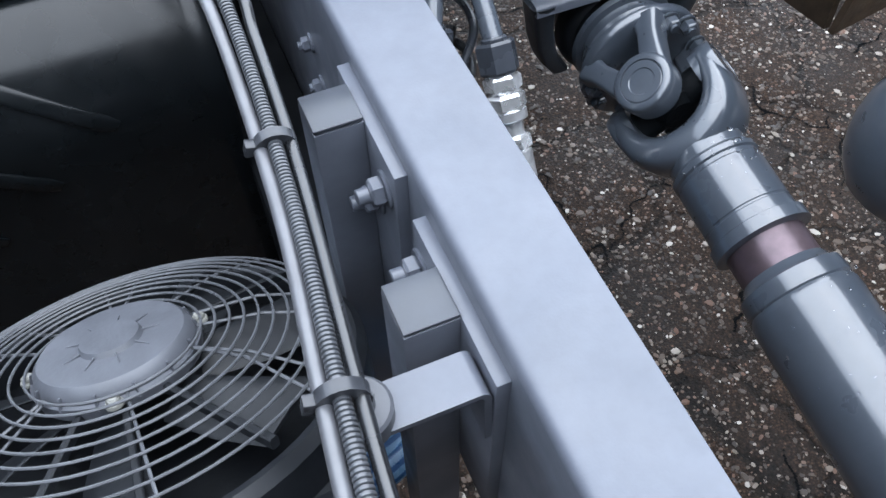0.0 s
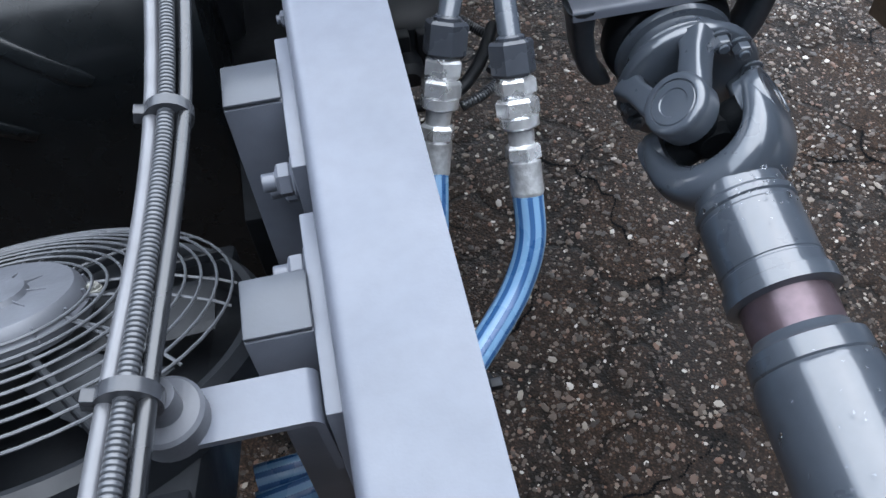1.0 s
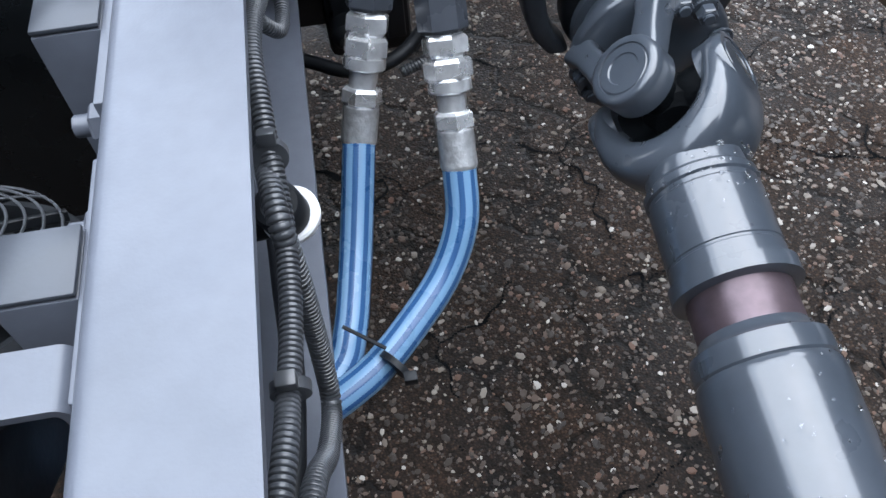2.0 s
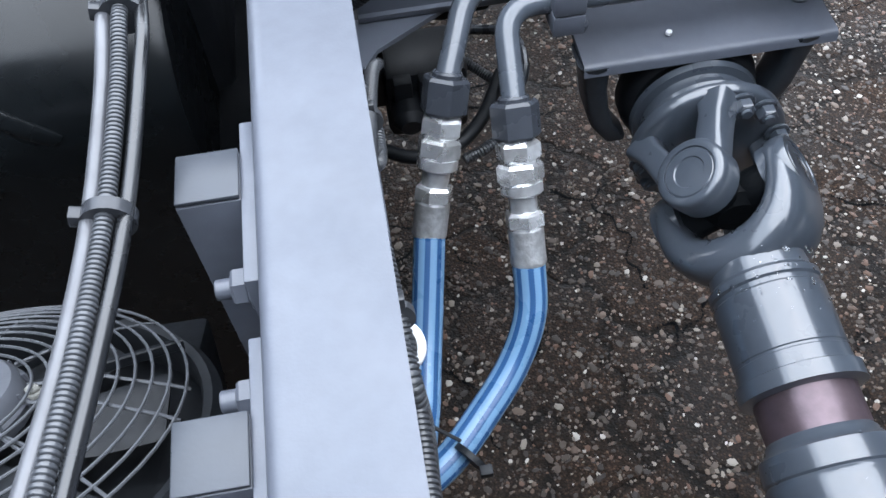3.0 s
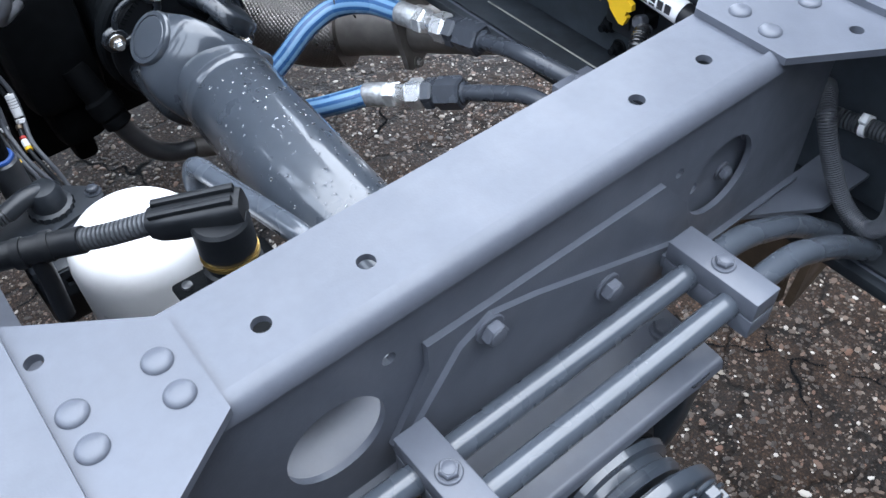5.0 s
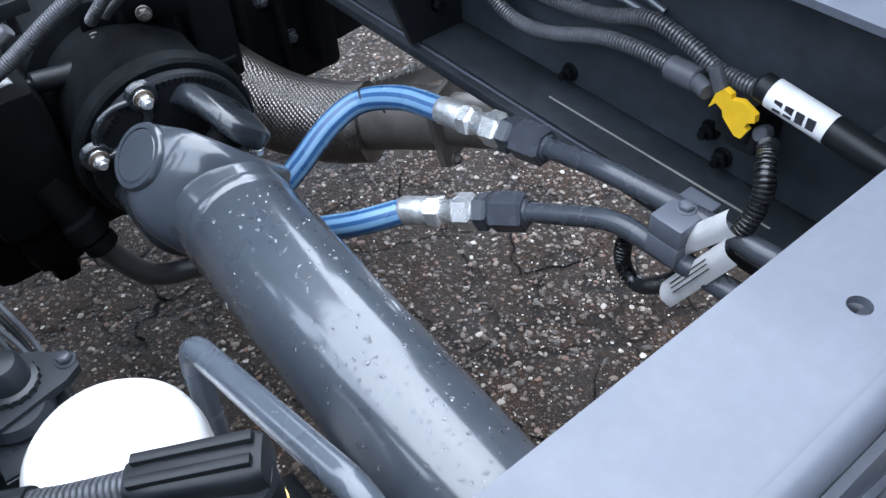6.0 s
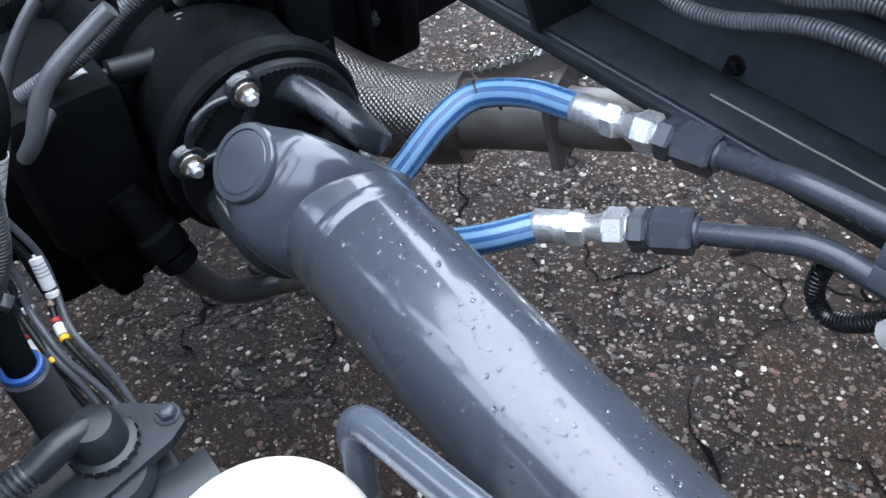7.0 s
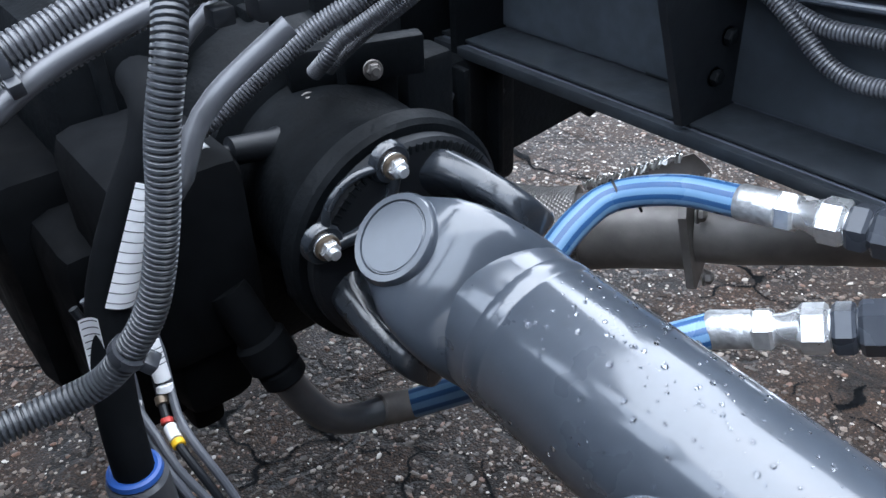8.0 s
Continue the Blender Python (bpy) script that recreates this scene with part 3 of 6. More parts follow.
back = part("backing_plate", bm, PAINT, cross)
bolt(back, (0.585, 0.8745, 0.884), (0, -1, 0), 0.0075, 0.006)
bolt(back, (0.612, 0.8745, 0.915), (0, -1, 0), 0.006, 0.005)

# ---- centre bearing bracket ----
hanger = thing("bearing_bracket", (0.36, 0.80, 0.66), "grey steel bracket holding the shaft bearing under the cross member", "bracket")
bm = bmesh.new()
plate(bm, [(0.215, 0.785), (0.197, 0.845), (0.255, 0.925), (0.285, 0.94), (0.33, 0.927), (0.42, 0.893), (0.528, 0.853), (0.510, 0.785)], [], (0, 0.8572, 0), (1, 0, 0), (0, 0, 1), 0.006)
part("back_plate", bm, PAINT, hanger)
bm = bmesh.new()
bent_strip(bm, rounded([(0.225, 0.855, 0.788), (0.225, 0.770, 0.780), (0.225, 0.768, 0.768)], 0.006), (1, 0, 0), 0.268, 0.006)
part("shelf", bm, PAINT, hanger)
# legs darker than the grey plates: their shade is put into the colour
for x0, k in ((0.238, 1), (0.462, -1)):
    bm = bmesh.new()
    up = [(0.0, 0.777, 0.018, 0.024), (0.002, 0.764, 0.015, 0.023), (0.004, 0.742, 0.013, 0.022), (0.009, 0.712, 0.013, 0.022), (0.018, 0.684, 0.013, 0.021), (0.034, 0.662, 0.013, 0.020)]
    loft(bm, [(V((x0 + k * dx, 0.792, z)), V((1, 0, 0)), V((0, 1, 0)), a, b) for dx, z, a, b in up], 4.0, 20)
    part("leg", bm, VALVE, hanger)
bm = bmesh.new()
lathe(bm, (0.353, 0.765, 0.7005), (0.045, 1, -0.01), [(0.012, 0.045), (0.012, 0.066), (0.018, 0.073), (0.030, 0.0765), (0.044, 0.0765), (0.048, 0.072), (0.048, 0.045)], 44)
part("bearing_carrier", bm, BLACK, hanger, "black rubber bearing carrier ring")
bm = bmesh.new()
lathe(bm, (0.320, 0.797, 0.7855), (0, 0, 1), [(0, 0.0034), (0.0032, 0.0032), (0.0040, 0.0)], 12)
part("white_speck", bm, LABEL, hanger, "small white speck")
bolt(hanger, (0.280, 0.850, 0.930), (0, -1, 0), 0.0105, 0.009)
bolt(hanger, (0.410, 0.850, 0.876), (0, -1, 0), 0.0105, 0.009)
bolt(hanger, (0.470, 0.825, 0.787), (0, 0, 1), 0.009, 0.007)
bolt(hanger, (0.232, 0.830, 0.787), (0, 0, 1), 0.009, 0.007)


# ---- propeller shafts ----
def fork(bm, centre, way, cap, reach, arm=0.078, eye=0.032, base=0.044, thick=0.020, full=False):
    """A yoke: a saddle bent like a U from eye to eye at +-arm along cap, on a round neck at reach along way."""
    c, w, k = V(centre), V(way).normalized(), V(cap).normalized()
    side = w.cross(k).normalized()
    out, deep = arm - thick * 0.62, reach * 0.80
    line = [(-eye * 1.02, -out * 0.99), (-eye * 0.9, -out), (-eye * 0.45, -out)]
    line += [(deep * math.cos(radians(a)) ** 0.8, out * math.sin(radians(a))) for a in range(-88, 89, 11)]
    line += [(-eye * 0.45, out), (-eye * 0.9, out), (-eye * 1.02, out * 0.99)]
    secs = []
    for q, (a, b) in enumerate(line):
        p0, p1 = line[max(q - 1, 0)], line[min(q + 1, len(line) - 1)]
        t = (w * (p1[0] - p0[0]) + k * (p1[1] - p0[1])).normalized()
        low = min(max(a / deep, 0.0), 1.0)
        wide = eye * 1.02 + (base * 1.02 - eye * 1.02) * low ** (0.55 if full else 0.7)
        if a < -eye * 0.4:
            wide *= math.sqrt(max(1 - (a / (eye * 1.06)) ** 2, 0.03))
        secs.append((c + w * a + k * b, side, t.cross(side), wide, thick * ((0.46 + 0.40 * low) if full else (0.60 + 0.55 * low))))
    loft(bm, secs, 2.9, 24)
    for s in (1, -1):
        e = c + k * s * (arm - thick)
        lathe(bm, e - k * s * thick * 0.3, k * s, [(0, eye * 0.98), (thick * 0.9, eye), (thick * 1.2, eye * 0.99), (thick * 1.32, eye * 0.93), (thick * 1.32, eye * 0.80), (thick * 1.2, eye * 0.78)], 32)
    neck = [(0.02, base * 0.998), (reach * 0.45, base * 0.99), (reach * 0.62, base * 0.93), (reach * 0.75, base * 0.72), (reach * 0.78, 0.0)] if full else [(0.02, base * 0.985), (reach * 0.42, base * 0.90), (reach * 0.50, base * 0.6), (reach * 0.52, 0.0)]
    lathe(bm, c + w * (reach + 0.012), -w, [(0, base), (0.010, base), *neck], 40)
    return bm


def split_fork(parent, centre, way, cap, reach, arm, eye, thick=0.020):
    """A yoke whose arms each stand on two straight legs spread over the flange."""
    c, w, k = V(centre), V(way).normalized(), V(cap).normalized()
    side = w.cross(k).normalized()
    for s in (1, -1):
        e = c + k * s * (arm - thick)
        bm = bmesh.new()
        lathe(bm, e - k * s * thick * 0.4, k * s, [(0, eye * 0.98), (thick * 0.9, eye), (thick * 1.3, eye * 0.98), (thick * 1.42, eye * 0.9), (thick * 1.42, eye * 0.74), (thick * 1.3, eye * 0.72)], 28)
        ear = part("yoke_eye", bm, SHAFT, parent, angle=50)
        for b in (1, -1):
            bm = bmesh.new()
            foot = c + w * reach + k * s * 0.046 + side * b * 0.040
            knee = c + w * reach * 0.42 + k * s * (arm - thick * 0.9) + side * b * 0.0255
            head = c + w * 0.004 + k * s * (arm - thick * 0.75) + side * b * 0.016
            way_up = (knee - foot).normalized()
            flat = (side - way_up * side.dot(way_up)).normalized()
            loft(bm, [(foot, flat, way_up.cross(flat), 0.017, 0.017), (foot.lerp(knee, 0.5), flat, way_up.cross(flat), 0.0125, 0.0145),
                      (knee, flat, way_up.cross(flat), 0.0135, 0.0135), (head, side, k, 0.016, 0.012)], 4.5, 20)
            part("yoke_leg", bm, SHAFT, ear, angle=50)


def caps(parent, centre, cap, arm, r, mat, plain=False):
    for s in (1, -1):
        bm = bmesh.new()
        k = V(cap).normalized() * s
        face = [(0.0120, r * 0.97), (0.0120, r * 0.94), (0.0128, r * 0.92), (0.0128, 0.0)] if plain else [(0.0125, r), (0.014, r * 0.93), (0.014, r * 0.62), (0.0128, r * 0.58), (0.0128, r * 0.3), (0.0135, 0.0)]
        lathe(bm, V(centre) + k * (arm - 0.016), k, [(0, r), *face], 36)
        part("bearing_cap", bm, mat, parent)


J1 = V((0.347, 0.638, 0.699))
REAR = V((-0.008, -1, -0.135)).normalized()
C1 = V((-0.69, 0, 0.725))
S1 = C1.cross(REAR).normalized()
rear = thing("propeller_shaft", (0.36, 0.3, 0.6), "grey painted rear propeller shaft with universal joint, wet", "propeller shaft", "propeller shafts")
bm = bmesh.new()
lathe(bm, J1 + REAR * 0.085, REAR, [(0, 0.044), (0.004, 0.0475), (0.010, 0.0475), (0.012, 0.0455), (0.016, 0.0455), (0.018, 0.047), (0.070, 0.047), (0.071, 0.0462), (0.073, 0.0462), (0.074, 0.047), (0.086, 0.0475), (0.088, 0.0515), (0.101, 0.0515), (0.103, 0.044)], 40)
part("sleeve", bm, SHAFT, rear)
bm = bmesh.new()
lathe(bm, J1 + REAR * 0.184, REAR, [(0, 0.0415), (0.046, 0.0415), (0.048, 0.040)], 36)
part("slip_spline", bm, RUSTRING, rear, "bare brownish steel sliding section")
bm = bmesh.new()
lathe(bm, J1 + REAR * 0.221, REAR, [(0, 0.042), (0.003, 0.0445), (0.008, 0.0465), (0.0125, 0.0525), (0.018, 0.0535), (0.030, 0.0540), (0.032, 0.0525), (0.034, 0.0540), (0.040, 0.0555), (0.050, 0.0560), (1.3, 0.0560)], 40)
part("tube", bm, SHAFT, rear)
bm = bmesh.new()
fork(bm, J1, REAR, S1, 0.078, 0.068, 0.030, 0.043)
part("sleeve_yoke", bm, SHAFT, rear, angle=50)
FRONT = V((0.045, 1, -0.010)).normalized()
split_fork(rear, J1, FRONT, C1, 0.070, 0.072, 0.033)
bm = bmesh.new()
lathe(bm, J1 + FRONT * 0.066, FRONT, [(0, 0.03), (0.0, 0.071), (0.003, 0.074), (0.012, 0.074), (0.015, 0.070), (0.02, 0.05)], 44)
part("flange", bm, SHAFT, rear, angle=50)
caps(rear, J1, C1, 0.074, 0.024, SHAFT)
caps(rear, J1, S1, 0.070, 0.021, SHAFT)
bm = bmesh.new()
for k in (C1, S1):
    rod(bm, J1 - k * 0.055, J1 + k * 0.055, 0.019, 20)
lathe(bm, J1 - FRONT * 0.02, FRONT, [(0, 0.018), (0.008, 0.027), (0.032, 0.027), (0.04, 0.018)], 20)
part("spider", bm, CAST, rear)
for a in (58, 82, 122, 238, 278, 302):
    d = (C1 * math.cos(radians(a)) + S1 * math.sin(radians(a)))
    bolt(rear, J1 + FRONT * 0.066 + d * 0.064, -FRONT, 0.0095, 0.010, 0.006, SHAFT)
bm = bmesh.new()
lathe(bm, J1 + FRONT * 0.09, FRONT, [(0, 0.03), (0, 0.056), (0.005, 0.06), (0.01, 0.06), (0.013, 0.055), (0.02, 0.055), (0.022, 0.062), (0.028, 0.064), (0.033, 0.060), (0.038, 0.052), (0.06, 0.050)], 40)
part("bearing_hub", bm, SHAFT, rear)

rear.matrix_world = Matrix.Translation(J1) @ Matrix.Scale(1.10, 4) @ Matrix.Translation(rear.location - J1)

J2 = V((0.381, 1.550, 0.708))
front = thing("propeller_shaft", (0.36, 1.2, 0.64), "thick grey painted front propeller shaft tube covered in rain drops", "propeller shaft", "propeller shafts")
ax = (J2 - (J1 + FRONT * 0.14)).normalized()
C2 = V((-0.67, 0.0, 0.74))
S2 = C2.cross(ax).normalized()
bm = bmesh.new()
length = (J2 - (J1 + FRONT * 0.14)).length
lathe(bm, J1 + FRONT * 0.14, ax, [(0, 0.048), (0.02, 0.051), (0.10, 0.053), (0.13, 0.0662), (length - 0.114, 0.0662), (length - 0.112, 0.0655), (length - 0.109, 0.0655), (length - 0.106, 0.0666), (length - 0.098, 0.0668), (length - 0.094, 0.0659), (length - 0.090, 0.0650)], 48)
part("tube", bm, SHAFT, front)
bm = bmesh.new()
fork(bm, J2, -ax, C2, 0.082, 0.089, 0.0385, 0.0658, 0.026, True)
part("tube_yoke", bm, SHAFT, front, angle=50)
for k in (S2, -S2):
    side = ax.cross(k).normalized()
    bm = bmesh.new()
    lie = [(0.068, 0.058, 0.050, 0.024), (0.050, 0.068, 0.046, 0.0185), (0.020, 0.0735, 0.041, 0.0155), (-0.012, 0.0755, 0.0375, 0.0140), (-0.026, 0.0755, 0.032, 0.0138), (-0.034, 0.0755, 0.024, 0.0130), (-0.037, 0.0755, 0.016, 0.0115)]
    loft(bm, [(J2 + ax * a + k * b, side, k, wide, deep) for a, b, wide, deep in lie], 3.6, 28)
    part("flange_yoke", bm, YOKE, front, "black forged arm of the flange yoke", angle=50)
bm = bmesh.new()
lathe(bm, J2 + ax * 0.058, ax, [(0, 0.04), (0.0, 0.096), (0.003, 0.1), (0.013, 0.1), (0.016, 0.096), (0.02, 0.04)], 56)
part("flange", bm, BLACK, front, "black round bolted flange")
caps(front, J2, C2, 0.0925, 0.0305, SHAFT, True)
caps(front, J2, S2, 0.087, 0.028, YOKE, True)
bm = bmesh.new()
for k in (C2, S2):
    rod(bm, J2 - k * 0.06, J2 + k * 0.06, 0.02, 20)
part("spider", bm, CAST, front)
FLANGE = J2 + ax * 0.058
for p in ((0.362, 1.60, 0.798), (0.294, 1.60, 0.748)):
    d = V(p) - FLANGE
    d = d - ax * d.dot(ax)
    for s in (1, -1):
        q = FLANGE + d * s
        bm = bmesh.new()
        lathe(bm, q + ax * 0.004, -ax, [(0, 0.0185), (0.006, 0.0180), (0.0085, 0.0160), (0.0085, 0.0)], 24)
        part("bolt_seat", bm, YOKE, front)
        q = q - ax * 0.0045
        fb = bolt(front, q, -ax, 0.0088, 0.009, 0.008, ZINC, "flange_bolt")
        bm = bmesh.new()
        lathe(bm, q - ax * 0.0015, -ax, [(0, 0.0110), (0.003, 0.0113), (0.004, 0.0100)], 20)
        part("washer", bm, BRONZE, fb, "yellowish rusty washer")
bolts = [V(p) - FLANGE for p in ((0.362, 1.60, 0.798), (0.294, 1.60, 0.748))]
bolts = [d - ax * d.dot(ax) for d in bolts]
for s in (1, -1):
    bm = bmesh.new()
    mid = (bolts[0] + bolts[1]) * 0.36
    path = [FLANGE + k * s - ax * 0.001 for k in (bolts[0] * 0.86, mid + (bolts[0] - bolts[1]) * 0.2, mid - (bolts[0] - bolts[1]) * 0.2, bolts[1] * 0.86)]
    sweep(bm, curve_points(path, 0.006), 0.0062, 12)
    part("stiffening_rib", bm, YOKE, front)
    bm = bmesh.new()
    mid = (bolts[0] + bolts[1]) * 0.62
    path = [FLANGE + k * s - ax * 0.0 for k in (bolts[0] * 0.98, mid + (bolts[0] - bolts[1]) * 0.17, mid - (bolts[0] - bolts[1]) * 0.17, bolts[1] * 0.98)]
    sweep(bm, curve_points(path, 0.006), 0.0040, 12)
    part("stiffening_rib", bm, YOKE, front)
for a in range(26):
    t = radians(35 + a * 4.2)
    u, v, w = basis(ax)
    d = u * math.cos(t) + v * math.sin(t)
    bm = bmesh.new()
    loft(bm, [(FLANGE + ax * 0.0 + d * 0.094, d, ax.cross(d), 0.004, 0.0012), (FLANGE - ax * 0.002 + d * 0.094, d, ax.cross(d), 0.004, 0.0009)], 4, 8)
    part("serration", bm, CAST, front)


def drops(parent, a, way, r, lo, hi, n, seed):
    """Rain drops standing on the upper side of a round shaft, as one mesh."""
    rng = random.Random(seed)
    u, v, w = basis(way)
    bm = bmesh.new()
    for _ in range(n):
        t, s = rng.gauss(radians(90), radians(42)), rng.uniform(lo, hi)
        out = u * math.cos(t) + v * math.sin(t)
        k = rng.choice((0.0008, 0.0011, 0.0014, 0.0018, 0.0024)) * rng.uniform(0.7, 1.1)
        lathe(bm, V(a) + w * s + out * (r - 0.0001), out, [(0, k), (k * 0.3, k * 0.93), (k * 0.52, k * 0.6), (k * 0.6, 0.0)], 8)
    return tagged(part("rain_drops", bm, WATER, parent, "", 80), "clear rain drops on the paint", kind="stuff")


drops(front, J1 + FRONT * 0.14, ax, 0.0662, 0.15, length - 0.12, 540, 3)
drops(rear, J1 + REAR * 0.085, REAR, 0.047, 0.02, 0.085, 60, 5)
drops(rear, J1 + REAR * 0.221, REAR, 0.056, 0.06, 0.5, 120, 6)

# ---- hydraulic pipes with hoses ----
def hydraulic(label, pipe, joint, hose, r_pipe=0.0118, r_hose=0.0165, dark=False):
    """A bent steel pipe ending in a dark nut, a row of bright hexagons and a crimped sleeve, then a blue hose."""
    root = thing("hydraulic_line", pipe[0], label, "hydraulic hose", "hydraulic lines")
    bm = bmesh.new()
    sweep(bm, rounded(pipe, 0.032, 10), r_pipe, 18)
    # dark lines: a deeper grey than PIPE carries the shade they lie in
    part("pipe", bm, DARKNUT if dark else PIPE, root)
    a, d = V(pipe[-1]), (V(joint) - V(pipe[-1]))
    n = d.length
    d.normalize()

    def at(f):
        return a + d * n * f

    bm = bmesh.new()
    if dark:
        hexa(bm, at(-0.01), at(0.245), 0.0240)
        rod(bm, at(-0.045), at(0.0), 0.0160)
    else:
        hexa(bm, at(-0.02), at(0.205), 0.0232)
        rod(bm, at(-0.05), at(-0.01), 0.0150)
    part("union_nut", bm, DARKNUT, root, "dark grey painted hexagon nut")
    bm = bmesh.new()
    if dark:
        rod(bm, at(0.24), at(0.262), 0.0185)
        hexa(bm, at(0.258), at(0.372), 0.0228, 0.25)
        part("lock_nut", bm, DARKNUT, root, "dark grey painted hexagon nut")
        bm = bmesh.new()
        rod(bm, at(0.368), at(0.39), 0.0165)
        hexa(bm, at(0.385), at(0.53), 0.0222, 0.1)
        lathe(bm, at(0.525), d, [(0, 0.0185), (n * 0.02, 0.0175), (n * 0.075, 0.0140), (n * 0.145, 0.0132)], 20)
    else:
        rod(bm, at(0.20), at(0.222), 0.0170)
        hexa(bm, at(0.218), at(0.335), 0.0215, 0.3)
        rod(bm, at(0.33), at(0.352), 0.0175)
        hexa(bm, at(0.348), at(0.475), 0.0226, 0.1)
        lathe(bm, at(0.470), d, [(0, 0.0205), (n * 0.062, 0.0205), (n * 0.074, 0.0185), (n * 0.082, 0.0140), (n * 0.19, 0.0135)], 20)
    hexa(bm, at(0.652), at(0.762), 0.0196, 0.5)
    part("adapter", bm, ZINC, root, "bright zinc plated hexagon adapter")
    bm = bmesh.new()
    m = n * 0.245
    lathe(bm, at(0.755), d, [(0, 0.0150), (0.0015, 0.0170), (m * 0.10, 0.0176), (m * 0.14, 0.0173), (m * 0.18, 0.0177), (m * 0.55, 0.0176), (m * 0.85, 0.0179), (m - 0.003, 0.0180), (m, 0.0168)], 24)
    part("crimp_sleeve", bm, DULLZINC, root, "dull bright crimped sleeve")
    bm = bmesh.new()
    sweep(bm, curve_points([at(0.965), *hose], 0.006), r_hose, 22)
    part("hose", bm, HOSE, root, "blue braided rubber hose with pale lines")
    return root


lineA = hydraulic("grey steel pipe with zinc fittings and a straight blue hose",
                  [(0.705, 0.800, 0.775), (0.640, 0.816, 0.822), (0.56, 0.820, 0.858), (0.52, 0.820, 0.864), (0.116, 0.820, 0.864), (0.081, 0.744, 0.818)], (0.044, 0.668, 0.680),
                  [(0.031, 0.611, 0.638), (0.020, 0.563, 0.610), (0.008, 0.508, 0.594), (-0.008, 0.470, 0.587), (-0.06, 0.437, 0.580), (-0.12, 0.410, 0.585), (-0.19, 0.40, 0.590)])
lineB = hydraulic("grey steel pipe with zinc fittings and a sharply curved blue hose",
                  [(0.720, 0.764, 0.770), (0.650, 0.773, 0.819), (0.57, 0.777, 0.861), (0.52, 0.777, 0.865), (0.142, 0.777, 0.865), (0.137, 0.703, 0.814)], (0.135, 0.611, 0.686),
                  [(0.130, 0.577, 0.650), (0.107, 0.543, 0.616), (0.069, 0.503, 0.600), (0.023, 0.460, 0.594), (-0.04, 0.425, 0.589), (-0.12, 0.39, 0.583), (-0.19, 0.375, 0.585)])
lineC = hydraulic("grey steel pipe with zinc fittings and an arched blue hose",
                  [(0.680, 0.88, 0.805), (0.680, 1.150, 0.785), (0.665, 1.239, 0.789), (0.687, 1.337, 0.746)], (0.664, 1.500, 0.724),
                  [(0.651, 1.562, 0.716), (0.622, 1.620, 0.695), (0.573, 1.627, 0.678), (0.515, 1.626, 0.640), (0.45, 1.628, 0.599)], dark=True)
lineD = hydraulic("grey steel pipe with zinc fittings, blue hose under the shaft",
                  [(0.658, 0.881, 0.758), (0.656, 1.142, 0.747), (0.655, 1.203, 0.747), (0.626, 1.306, 0.705)], (0.553, 1.444, 0.659),
                  [(0.509, 1.479, 0.641), (0.465, 1.558, 0.596), (0.426, 1.641, 0.529), (0.393, 1.694, 0.489)], dark=True)


for k in range(7):
    d = V((-0.046, 0.038, -0.021)).normalized()
    up = V((-0.25, -0.35, 0.9))
    up = (up - d * up.dot(d)).normalized()
    c = V((0.553, 1.444, 0.659)) + d * (0.006 + 0.0052 * k) + up * 0.0166
    bm = bmesh.new()
    loft(bm, [(c - up.cross(d) * 0.0034, d, up, 0.0016, 0.0004), (c + up.cross(d) * 0.0034, d, up, 0.0016, 0.0004)], 5, 8)
    part("print_bar", bm, BLUEBAR, lineD, "pale printed bar")


def pipe_clamp(x0, x1, y0, y1, z0, z1, label, lean=0.0):
    root = thing("pipe_clamp", ((x0 + x1) / 2, (y0 + y1) / 2, z0), label, "clamp", "pipe clamps")
    zm = (z0 + z1) / 2
    turn = Matrix.Rotation(lean, 3, "Y")
    mid = ((x0 + x1) / 2, (y0 + y1) / 2, zm)
    bm = bmesh.new()
    block(bm, (x0, y0, z0), (x1, y1, zm - 0.0006), 0.0015, turn, mid)
    part("lower_half", bm, PAINT, root)
    bm = bmesh.new()
    block(bm, (x0, y0, zm + 0.0006), (x1, y1, z1), 0.0015, turn, mid)
    part("upper_half", bm, PAINT, root)
    if y1 < 0.85:
        bm = bmesh.new()
        block(bm, (x0 + 0.005, y1 - 0.003, z0 + 0.003), (x1 - 0.005, 0.853, zm - 0.004), 0.001)
        part("stand", bm, PAINT, root)
    bolt(root, V(mid) + turn @ V((0, 0, (z1 - z0) / 2)), turn @ V((0, 0, 1)), 0.008, 0.005)
    return root


pipe_clamp(0.184, 0.214, 0.752, 0.845, 0.842, 0.886, "grey painted double pipe clamp holding two pipes")
pipe_clamp(0.478, 0.508, 0.752, 0.845, 0.843, 0.887, "grey painted double pipe clamp holding two pipes")
pipe_clamp(0.642, 0.702, 1.116, 1.153, 0.748, 0.797, "dark grey pipe clamp inside the chassis rail")

# ---- outside of the near rail: posts, brackets, cables ----
def lower(root, dx, dy, dz, tip=0.0):
    """Moves a thing as a whole to its height beside the rail."""
    root.location = root.location + V((dx, dy, dz))
    root.rotation_euler.x = tip
    return root


